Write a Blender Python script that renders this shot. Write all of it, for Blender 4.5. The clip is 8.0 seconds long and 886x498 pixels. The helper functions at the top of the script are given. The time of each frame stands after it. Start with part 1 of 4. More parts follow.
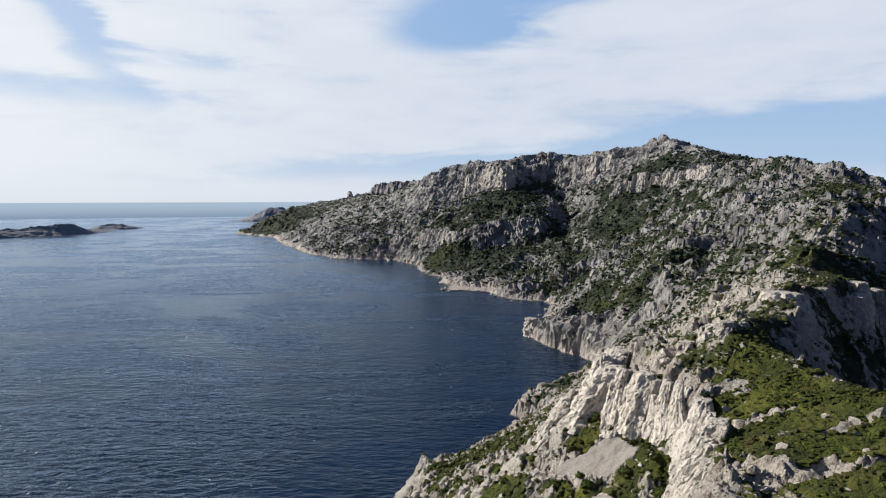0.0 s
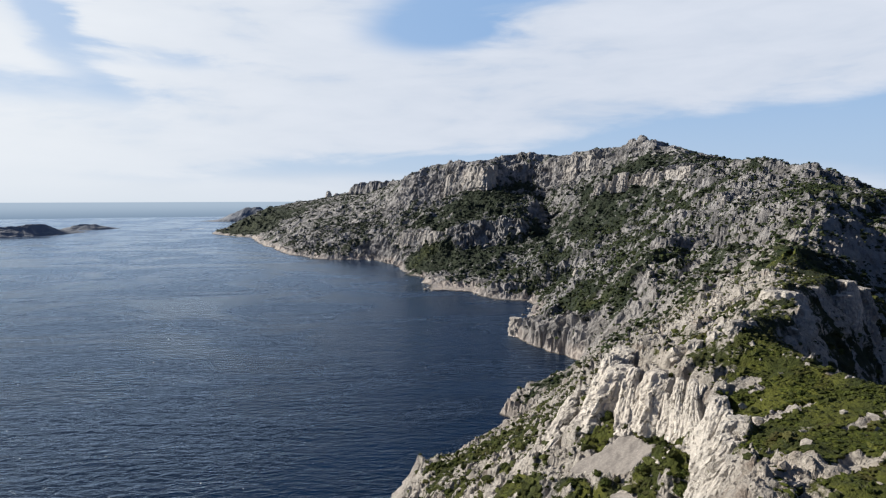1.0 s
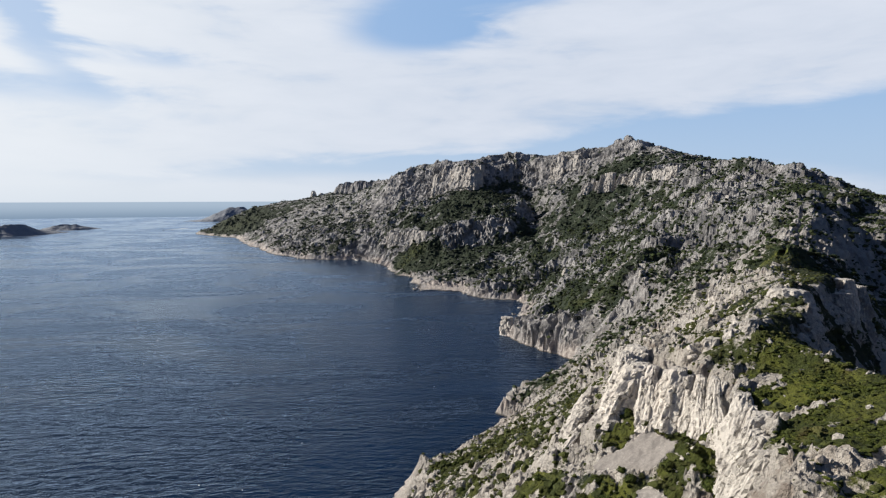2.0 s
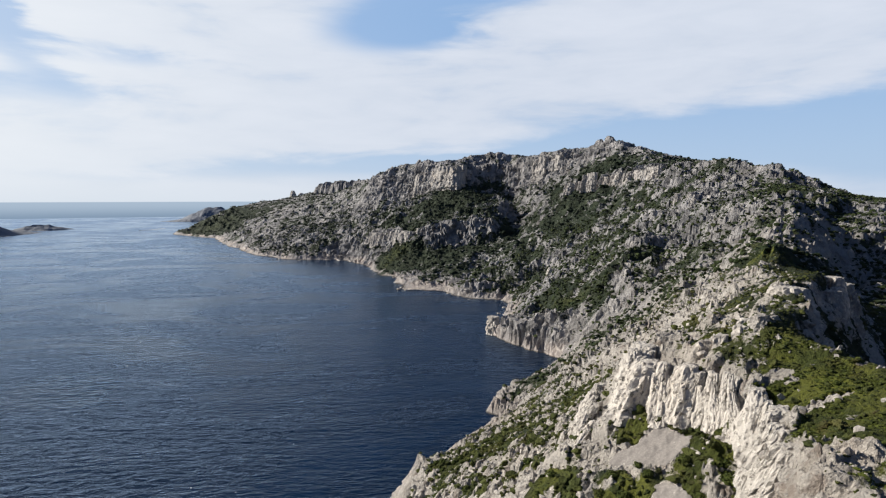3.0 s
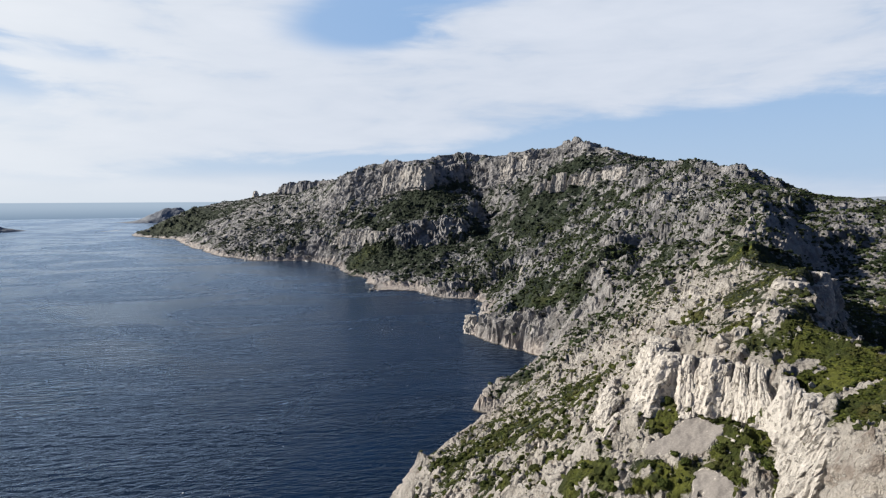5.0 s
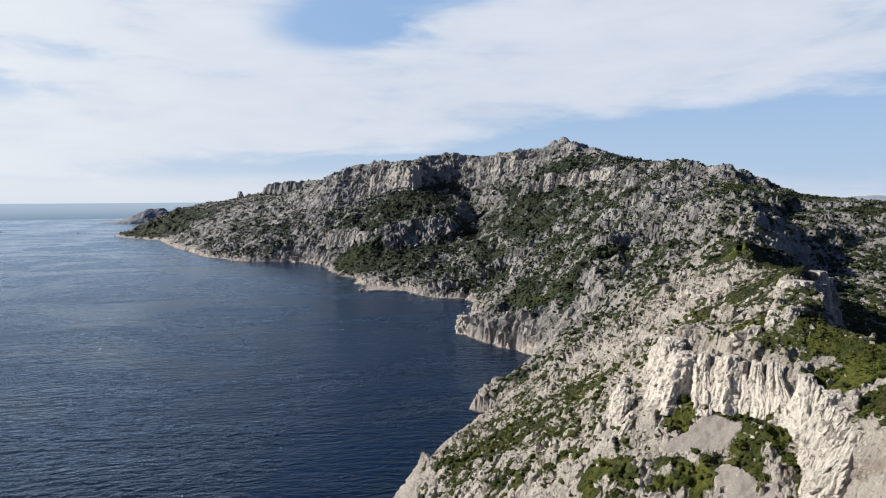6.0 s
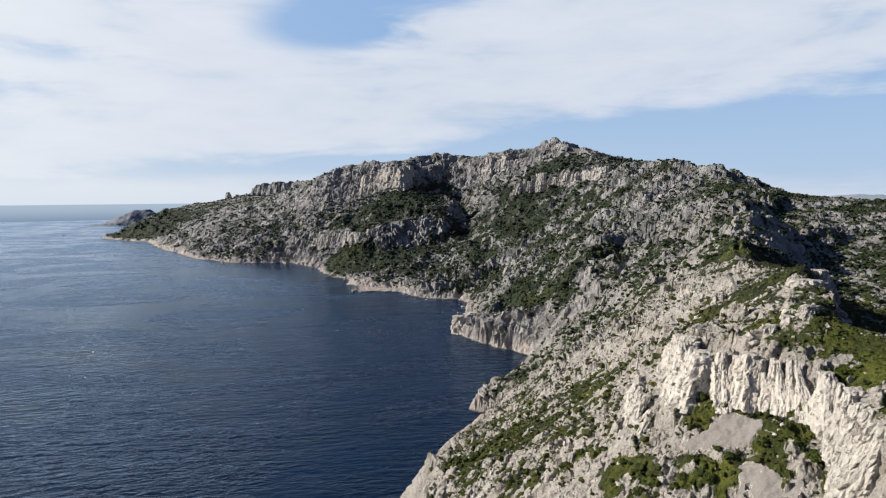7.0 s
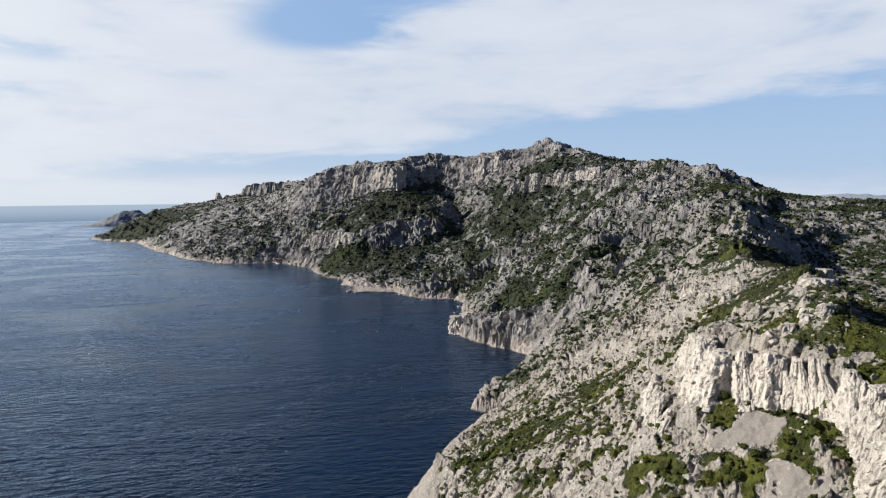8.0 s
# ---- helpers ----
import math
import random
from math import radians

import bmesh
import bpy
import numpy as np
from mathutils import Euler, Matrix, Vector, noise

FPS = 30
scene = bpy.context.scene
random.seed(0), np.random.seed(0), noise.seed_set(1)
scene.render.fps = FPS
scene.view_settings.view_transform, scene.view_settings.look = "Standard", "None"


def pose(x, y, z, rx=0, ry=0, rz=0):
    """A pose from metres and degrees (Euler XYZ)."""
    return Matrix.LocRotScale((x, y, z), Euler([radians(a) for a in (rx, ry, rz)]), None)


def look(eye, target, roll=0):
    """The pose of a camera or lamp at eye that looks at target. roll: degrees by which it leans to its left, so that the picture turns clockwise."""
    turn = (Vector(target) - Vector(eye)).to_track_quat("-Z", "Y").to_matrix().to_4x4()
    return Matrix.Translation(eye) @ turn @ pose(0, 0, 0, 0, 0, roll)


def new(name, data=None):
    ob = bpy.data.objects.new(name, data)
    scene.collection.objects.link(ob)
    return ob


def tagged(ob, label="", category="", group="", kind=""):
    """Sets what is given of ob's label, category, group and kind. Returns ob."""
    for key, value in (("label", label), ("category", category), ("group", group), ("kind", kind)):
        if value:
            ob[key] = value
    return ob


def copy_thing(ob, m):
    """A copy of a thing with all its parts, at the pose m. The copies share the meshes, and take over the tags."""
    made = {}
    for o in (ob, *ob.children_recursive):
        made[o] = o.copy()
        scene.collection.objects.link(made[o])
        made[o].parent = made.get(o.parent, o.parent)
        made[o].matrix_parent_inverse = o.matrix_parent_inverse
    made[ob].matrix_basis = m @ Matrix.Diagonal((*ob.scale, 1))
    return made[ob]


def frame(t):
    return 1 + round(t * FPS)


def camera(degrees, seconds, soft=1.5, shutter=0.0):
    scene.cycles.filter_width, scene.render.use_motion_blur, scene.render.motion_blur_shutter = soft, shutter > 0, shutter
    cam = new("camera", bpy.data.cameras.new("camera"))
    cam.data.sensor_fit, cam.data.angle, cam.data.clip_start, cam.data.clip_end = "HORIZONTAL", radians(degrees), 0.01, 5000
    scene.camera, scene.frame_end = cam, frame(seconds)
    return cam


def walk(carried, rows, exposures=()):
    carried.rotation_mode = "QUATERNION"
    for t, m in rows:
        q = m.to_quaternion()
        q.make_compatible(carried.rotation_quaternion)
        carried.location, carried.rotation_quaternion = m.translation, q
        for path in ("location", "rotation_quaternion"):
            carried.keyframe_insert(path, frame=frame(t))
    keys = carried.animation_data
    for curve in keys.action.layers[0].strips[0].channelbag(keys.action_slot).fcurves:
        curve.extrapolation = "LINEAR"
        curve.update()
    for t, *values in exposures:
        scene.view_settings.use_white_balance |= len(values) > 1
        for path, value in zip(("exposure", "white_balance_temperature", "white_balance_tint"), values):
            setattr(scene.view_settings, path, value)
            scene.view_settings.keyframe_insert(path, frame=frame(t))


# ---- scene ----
cam = camera(69.7, 8.0, soft=1.25)
PATH = [
    (0, (0.599, 10.531, 108.442), (0.595, 12.525, 108.293), -0.2),
    (0.5, (-2.207, 10.392, 108.6), (-2.172, 12.386, 108.451), -0.2),
    (1, (-5.224, 10.097, 108.766), (-5.159, 12.09, 108.616), -0.2),
    (2.5, (-14.107, 9.902, 108.784), (-13.962, 11.891, 108.633), -0.2),
    (3, (-16.977, 9.893, 108.642), (-16.797, 11.879, 108.491), -0.2),
    (3.5, (-19.979, 9.741, 108.595), (-19.77, 11.725, 108.444), -0.3),
    (4, (-23.048, 9.661, 108.44), (-22.804, 11.64, 108.29), -0.3),
    (4.5, (-26.085, 9.612, 108.454), (-25.814, 11.588, 108.303), -0.3),
    (6, (-35.041, 10.105, 108.674), (-34.697, 12.069, 108.523), -0.4),
    (6.5, (-37.744, 10.395, 108.809), (-37.382, 12.357, 108.657), -0.5),
    (7, (-40.818, 10.555, 109.009), (-40.437, 12.513, 108.858), -0.6),
    (7.5, (-43.721, 11.02, 109.094), (-43.324, 12.974, 108.943), -0.7),
    (8, (-46.818, 11.307, 109.228), (-46.406, 13.258, 109.077), -0.7),
]
walk(cam, [(t, look(eye, target, roll)) for t, eye, target, roll in PATH], [(0.0, 0.6), (8.0, 0.6)])

# ---- light: overcast-bright sky with thin cloud sheets, low sun over the sea ----
SUN_AZ, SUN_EL = -72.0, 27.0          # degrees from +y (towards +x), and above the horizon


class Maths:
    """Short hand for chains of math nodes."""

    def __init__(self, tree):
        self.tree = tree

    def __call__(self, op, *args):
        n = self.tree.nodes.new("ShaderNodeMath")
        n.operation = op
        for k, a in enumerate(args):
            if isinstance(a, (int, float)):
                n.inputs[k].default_value = a
            else:
                self.tree.links.new(a, n.inputs[k])
        return n.outputs[0]

    def mix(self, fac, a, b):
        n = self.tree.nodes.new("ShaderNodeMix")
        n.data_type = "RGBA"
        for k, v in ((0, fac), (6, a), (7, b)):
            if isinstance(v, (int, float)):
                n.inputs[k].default_value = v
            elif isinstance(v, tuple):
                n.inputs[k].default_value = (*v, 1)
            else:
                self.tree.links.new(v, n.inputs[k])
        return n.outputs[2]

    def ramp(self, fac, a, b):
        n = self.tree.nodes.new("ShaderNodeMapRange")
        n.interpolation_type = "SMOOTHSTEP"
        self.tree.links.new(fac, n.inputs[0])
        n.inputs[1].default_value, n.inputs[2].default_value = a, b
        return n.outputs[0]

    def noise(self, vector, scale, detail=4, rough=0.55, distort=0.0):
        n = self.tree.nodes.new("ShaderNodeTexNoise")
        n.inputs["Scale"].default_value, n.inputs["Detail"].default_value = scale, detail
        n.inputs["Roughness"].default_value, n.inputs["Distortion"].default_value = rough, distort
        self.tree.links.new(vector, n.inputs["Vector"])
        return n.outputs[0]

    def cracks(self, vector, scale):
        """Distance to the nearest joint between broken blocks."""
        n = self.tree.nodes.new("ShaderNodeTexVoronoi")
        n.feature = "DISTANCE_TO_EDGE"
        n.inputs["Scale"].default_value = scale
        self.tree.links.new(vector, n.inputs["Vector"])
        return self.ramp(n.outputs[0], 0.0, 0.22)

    def stretch(self, vector, sx, sy, sz, rot=0.0):
        n = self.tree.nodes.new("ShaderNodeMapping")
        n.inputs["Scale"].default_value = (sx, sy, sz)
        n.inputs["Rotation"].default_value = (0, 0, radians(rot))
        self.tree.links.new(vector, n.inputs["Vector"])
        return n.outputs[0]


def build_sky():
    world = bpy.data.worlds.new("world")
    scene.world = world
    world.use_nodes = True
    tree = world.node_tree
    m = Maths(tree)
    background = tree.nodes["Background"]
    sky = tree.nodes.new("ShaderNodeTexSky")
    sky.sky_type, sky.sun_disc = "NISHITA", False
    sky.sun_elevation, sky.sun_rotation = radians(SUN_EL), radians(SUN_AZ)
    sky.altitude, sky.air_density, sky.dust_density, sky.ozone_density = 100, 1.0, 1.2, 1.5
    coords = tree.nodes.new("ShaderNodeTexCoord")
    split = tree.nodes.new("ShaderNodeSeparateXYZ")
    tree.links.new(coords.outputs["Generated"], split.inputs[0])
    x, y, z = split.outputs
    az = m("MULTIPLY", m("ARCTAN2", x, y), 57.2958)
    el = m("MULTIPLY", m("ARCSINE", z), 57.2958)
    plane = tree.nodes.new("ShaderNodeCombineXYZ")
    tree.links.new(az, plane.inputs[0])
    tree.links.new(el, plane.inputs[1])
    flat = plane.outputs[0]
    # long streaks that climb slowly to the right, torn by finer noise
    big = m.noise(m.stretch(flat, 0.05, 0.22, 1, -6), 1.0, 5, 0.55, 0.6)
    fine = m.noise(m.stretch(flat, 0.12, 0.55, 1, -10), 1.0, 6, 0.6, 0.4)
    tear = m("ADD", m("MULTIPLY", m("SUBTRACT", big, 0.5), 8.0), m("MULTIPLY", m("SUBTRACT", fine, 0.5), 4.5))
    waz = m("ADD", az, m("MULTIPLY", tear, 1.1))
    wel = m("ADD", el, m("MULTIPLY", tear, 0.35))
    cover = m("ADD", 0.98, m("MULTIPLY", tear, 0.2))
    # openings in the cloud sheet: centre, half widths and depth of each, in degrees
    for ca, ce, wa, we, turn, depth in CLOUD_GAPS:
        c, s = math.cos(radians(turn)), math.sin(radians(turn))
        da, de = m("SUBTRACT", waz, ca), m("SUBTRACT", wel, ce)
        u = m("DIVIDE", m("ADD", m("MULTIPLY", da, c), m("MULTIPLY", de, s)), wa)
        v = m("DIVIDE", m("SUBTRACT", m("MULTIPLY", de, c), m("MULTIPLY", da, s)), we)
        r = m("ADD", m("MULTIPLY", u, u), m("MULTIPLY", v, v))
        cover = m("SUBTRACT", cover, m("MULTIPLY", m("EXPONENT", m("MULTIPLY", r, -1.0)), depth))
    cover = m("MULTIPLY", m.ramp(cover, 0.1, 0.95), m("MULTIPLY", m.ramp(el, 25.0, 17.5), m.ramp(m("ABSOLUTE", m("ADD", az, 3.0)), 68.0, 49.0)))
    tone = m("ADD", m("MULTIPLY", m("SUBTRACT", fine, 0.5), 0.35), m("MULTIPLY", m("SUBTRACT", big, 0.5), 0.4))
    tone = m("ADD", 0.55, tone)
    cloud = m.mix(m.ramp(tone, 0.2, 0.8), CLOUD_DARK, CLOUD_LIGHT)
    # the sheet thins out with height above the view and lies brightest near the sun
    glow = m("EXPONENT", m("MULTIPLY", m("POWER", m("DIVIDE", m("SUBTRACT", az, -45.0), 32.0), 2.0), -1.0))
    cloud = m.mix(m("MULTIPLY", glow, 0.75), cloud, CLOUD_SUN)
    blue = m.mix(m.ramp(el, 0.0, 16.0), SKY_LOW, m.mix(m.ramp(el, 17.0, 32.0), SKY_HIGH, SKY_TOP))
    haze = m("EXPONENT", m("MULTIPLY", m("MAXIMUM", el, 0.0), -0.45))
    nishita = tree.nodes.new("ShaderNodeMix")
    nishita.data_type, nishita.blend_type = "RGBA", "MULTIPLY"
    nishita.inputs[0].default_value = 1.0
    tree.links.new(sky.outputs[0], nishita.inputs[6])
    nishita.inputs[7].default_value = SKY_GAIN
    clear = m.mix(m("MULTIPLY", glow, 0.35), m.mix(0.75, nishita.outputs[2], m.mix(m.ramp(m("ABSOLUTE", m("ADD", az, 3.0)), 49.0, 70.0), blue, SKY_TOP)), CLOUD_SUN)
    whole = m.mix(cover, clear, cloud)
    whole = m.mix(m("MULTIPLY", haze, m("ADD", 0.08, m("MULTIPLY", m.ramp(az, 45.0, 0.0), 0.62))), whole, HORIZON)
    # past the end of the modelled sea the water runs on as a hazy strip
    whole = m.mix(m.ramp(el, 0.02, -0.03), whole, m.mix(m.ramp(el, -0.1, -1.6), FAR_SEA_TOP, FAR_SEA))
    tree.links.new(whole, background.inputs[0])
    background.inputs[1].default_value = 0.66


CLOUD_GAPS = [                        # azimuth, elevation, half length, half height, turn, depth
    (-29.3, 13.8, 6.5, 1.9, -47, 1.0),
    (-35.0, 17.5, 5.0, 1.5, 0, 0.8),
    (-32.0, 8.6, 7.5, 1.2, 0, 0.6),
    (-20.0, 11.4, 4.5, 0.8, 0, 0.5),
    (1.0, 14.8, 6.0, 2.0, 0, 1.15),
    (6.0, 17.6, 8.5, 1.4, 0, 1.0),
    (26.0, 17.8, 4.0, 0.7, 10, 0.4),
    (25.0, 5.0, 22.0, 2.0, 6, 1.1),
    (46.0, 4.6, 18.0, 3.6, 4, 1.2),
    (0.0, 3.3, 16.0, 0.9, 2, 0.8),
    (-22.0, 2.2, 10.0, 0.7, 0, 0.35),
]
CLOUD_LIGHT, CLOUD_DARK, CLOUD_SUN = (0.73, 0.78, 0.88), (0.52, 0.60, 0.73), (0.92, 0.95, 0.97)
SKY_LOW, SKY_HIGH, HORIZON = (0.52, 0.71, 0.98), (0.35, 0.57, 0.93), (0.68, 0.75, 0.83)
FAR_SEA_TOP, FAR_SEA, SKY_TOP = (0.40, 0.50, 0.62), (0.20, 0.29, 0.41), (0.030, 0.072, 0.19)
SKY_GAIN = (0.04, 0.04, 0.04, 1)
build_sky()

sun_data = bpy.data.lights.new("sun", "SUN")
sun_data.energy, sun_data.angle, sun_data.color = 4.7, radians(0.6), (1.0, 0.92, 0.80)
sun = new("sun", sun_data)
sun.matrix_world = look((0, 0, 0), (math.sin(radians(SUN_AZ)) * -math.cos(radians(SUN_EL)),
                                    -math.cos(radians(SUN_AZ)) * math.cos(radians(SUN_EL)), -math.sin(radians(SUN_EL))))

# ---- materials ----


def material(name):
    mat = bpy.data.materials.new(name)
    mat.use_nodes = True
    tree = mat.node_tree
    return mat, tree, Maths(tree), tree.nodes["Principled BSDF"]


def world_place(tree):
    return tree.nodes.new("ShaderNodeNewGeometry").outputs["Position"]


def attribute(tree, name):
    n = tree.nodes.new("ShaderNodeAttribute")
    n.attribute_name = name
    return n.outputs["Fac"]


def bump(tree, height, strength, distance, bsdf):
    n = tree.nodes.new("ShaderNodeBump")
    n.inputs["Strength"].default_value, n.inputs["Distance"].default_value = strength, distance
    tree.links.new(height, n.inputs["Height"])
    tree.links.new(n.outputs[0], bsdf.inputs["Normal"])
    return n


def limestone_colour(tree, m, p):
    """Pale grey limestone: warm and cold patches, dark solution streaks, freshly broken white."""
    patches = m.noise(p, 0.045, 4, 0.6)
    grain = m.noise(p, 0.9, 5, 0.65)
    streak = m.noise(m.stretch(p, 0.9, 0.9, 0.14), 1.0, 5, 0.6, 0.5)
    warm = m.noise(p, 0.02, 3, 0.5)
    rock = m.mix(m.ramp(patches, 0.35, 0.65), (0.24, 0.228, 0.218), (0.51, 0.478, 0.445))
    rock = m.mix(m("MULTIPLY", m.ramp(warm, 0.52, 0.72), 0.6), rock, (0.36, 0.285, 0.215))
    rock = m.mix(m("MULTIPLY", m.ramp(streak, 0.52, 0.72), 0.6), rock, (0.10, 0.098, 0.096))
    rock = m.mix(m("MULTIPLY", m.ramp(grain, 0.46, 0.7), 0.6), rock, (0.74, 0.70, 0.645))
    return rock


def make_ground():
    mat, tree, m, bsdf = material("karst_ground")
    p = world_place(tree)
    rock = limestone_colour(tree, m, p)
    # bleached, freshly broken stone on the near wall; old lichened grey with haze-blue beyond
    farness = attribute(tree, "farness")
    # mountain grey: lichen, plus distance haze put into the colour as blue
    hazy_lichen = m.mix(m.ramp(m.noise(p, 0.07, 6, 0.65), 0.36, 0.64), (0.070, 0.077, 0.091), (0.375, 0.375, 0.392))
    rock = m.mix(m("MULTIPLY", m("SUBTRACT", 1.0, farness), 0.48), rock, (0.76, 0.712, 0.65))
    specks = m("MULTIPLY", m.ramp(m.noise(p, 1.3, 5, 0.7), 0.55, 0.64), 0.62)
    rock = m.mix(specks, rock, (0.13, 0.122, 0.112))
    rock = m.mix(m("MULTIPLY", farness, 0.8), rock, hazy_lichen)
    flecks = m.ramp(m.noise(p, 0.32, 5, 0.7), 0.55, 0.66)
    rock = m.mix(m("MULTIPLY", flecks, m("MULTIPLY", farness, 0.42)), rock, (0.075, 0.078, 0.072))
    earth = m("MULTIPLY", m.ramp(m.noise(p, 0.22, 4, 0.65), 0.54, 0.66), m("SUBTRACT", 0.5, m("MULTIPLY", farness, 0.4)))
    rock = m.mix(earth, rock, (0.24, 0.175, 0.135))
    # salt-bleached, faintly rosy stone above the waterline and a dark wet edge
    split = tree.nodes.new("ShaderNodeSeparateXYZ")
    tree.links.new(p, split.inputs[0])
    washed = m("ADD", split.outputs[2], m("MULTIPLY", m("SUBTRACT", m.noise(p, 0.045, 5, 0.65), 0.5), 26.0))
    rock = m.mix(m("MULTIPLY", m.ramp(washed, 13.0, 3.0), m("ADD", 0.28, m("MULTIPLY", m.ramp(m.noise(p, 0.02, 3, 0.6), 0.42, 0.58), 0.5))), rock, m.mix(m.ramp(m.noise(p, 0.35, 5, 0.65), 0.3, 0.7), (0.33, 0.285, 0.26), (0.64, 0.575, 0.53)))
    rock = m.mix(m("MULTIPLY", m.ramp(split.outputs[2], 0.9, 0.3), 0.8), rock, (0.06, 0.055, 0.045))
    veg, scree = attribute(tree, "veg"), attribute(tree, "scree")
    tuft = m.noise(p, 0.42, 5, 0.7)
    tone = m.noise(p, 0.13, 4, 0.6)
    green = m.mix(m.ramp(tone, 0.35, 0.65), (0.020, 0.030, 0.014), (0.045, 0.056, 0.024))
    # ground green turns darker and cooler with distance
    green = m.mix(m("MULTIPLY", farness, 0.7), green, m.mix(m.ramp(tone, 0.35, 0.65), (0.016, 0.026, 0.019), (0.036, 0.048, 0.032)))
    meadow = m.mix(m.ramp(tone, 0.35, 0.65), (0.048, 0.064, 0.013), (0.135, 0.150, 0.026))
    meadow = m.mix(m("MULTIPLY", m.ramp(tuft, 0.5, 0.75), 0.6), meadow, (0.062, 0.056, 0.022))
    green = m.mix(m.ramp(attribute(tree, "grass"), 0.2, 0.7), green, meadow)
    cover = m.ramp(m("ADD", m("ADD", veg, m("MULTIPLY", attribute(tree, "grass"), 0.12)), m("MULTIPLY", m("SUBTRACT", tuft, 0.5), 1.1)), 0.50, 0.66)
    pebble = m.noise(p, 3.0, 4, 0.7)
    loose = m.mix(m.ramp(pebble, 0.4, 0.7), (0.20, 0.186, 0.175), (0.275, 0.256, 0.24))
    colour = m.mix(cover, rock, green)
    loosened = m.ramp(m("ADD", scree, m("MULTIPLY", m("SUBTRACT", tuft, 0.5), 1.0)), 0.46, 0.56)
    colour = m.mix(loosened, colour, loose)
    tree.links.new(colour, bsdf.inputs["Base Color"])
    bsdf.inputs["Roughness"].default_value = 0.92
    bsdf.inputs["Specular IOR Level"].default_value = 0.25
    broken = m("MULTIPLY", m("SUBTRACT", m.noise(m.stretch(p, 1.0, 1.0, 0.55), 0.9, 3, 0.6, 1.5), 0.5), 1.6)
    crag = m("ADD", m("MULTIPLY", m.noise(p, 0.5, 8, 0.72), 2.5), m("MULTIPLY", m("ABSOLUTE", broken), 0.9))
    relief = bump(tree, m("ADD", crag, m("MULTIPLY", pebble, 0.1)), 1.0, 1.0, bsdf)
    tree.links.new(m("SUBTRACT", 1.0, m("MULTIPLY", loosened, 0.9)), relief.inputs["Strength"])
    return mat


def make_rock(name, share, tint, pitted=0.0):
    mat, tree, m, bsdf = material(name)
    p = world_place(tree)
    colour = m.mix(share, limestone_colour(tree, m, p), tint)
    if pitted:                        # dark noise spots standing for pockmarks, and dark upright streaks
        spots = m("MAXIMUM", m.ramp(m.noise(p, 0.75, 4, 0.65), 0.57, 0.63), m.ramp(m.noise(m.stretch(p, 1.3, 1.3, 0.2), 1.0, 3, 0.6, 0.6), 0.61, 0.68))
        colour = m.mix(m("MULTIPLY", spots, pitted), colour, (0.115, 0.105, 0.088))
    tree.links.new(colour, bsdf.inputs["Base Color"])
    bsdf.inputs["Roughness"].default_value = 0.9
    bsdf.inputs["Specular IOR Level"].default_value = 0.25
    crag = m("ADD", m("MULTIPLY", m.noise(p, 1.1, 7, 0.68), 0.9 + 0.5 * pitted), m("MULTIPLY", m.cracks(m.stretch(p, 1, 1, 0.3), 0.7), 0.12))
    bump(tree, crag, 1.0, 0.8, bsdf)
    return mat


def make_scrub(name, dark, light, straw):
    mat, tree, m, bsdf = material(name)
    p = world_place(tree)
    info = tree.nodes.new("ShaderNodeNewGeometry").outputs["Random Per Island"]
    thing = tree.nodes.new("ShaderNodeObjectInfo").outputs["Random"]
    pick = m("FRACT", m("ADD", info, thing))
    colour = m.mix(pick, dark, light)
    colour = m.mix(m("MULTIPLY", m.ramp(m.noise(p, 0.11, 3, 0.6), 0.5, 0.68), 0.5), colour, straw)
    tree.links.new(colour, bsdf.inputs["Base Color"])
    bsdf.inputs["Roughness"].default_value = 0.85
    bsdf.inputs["Specular IOR Level"].default_value = 0.15
    bump(tree, m.noise(p, 2.6, 4, 0.7), 1.0, 0.5, bsdf)
    return mat


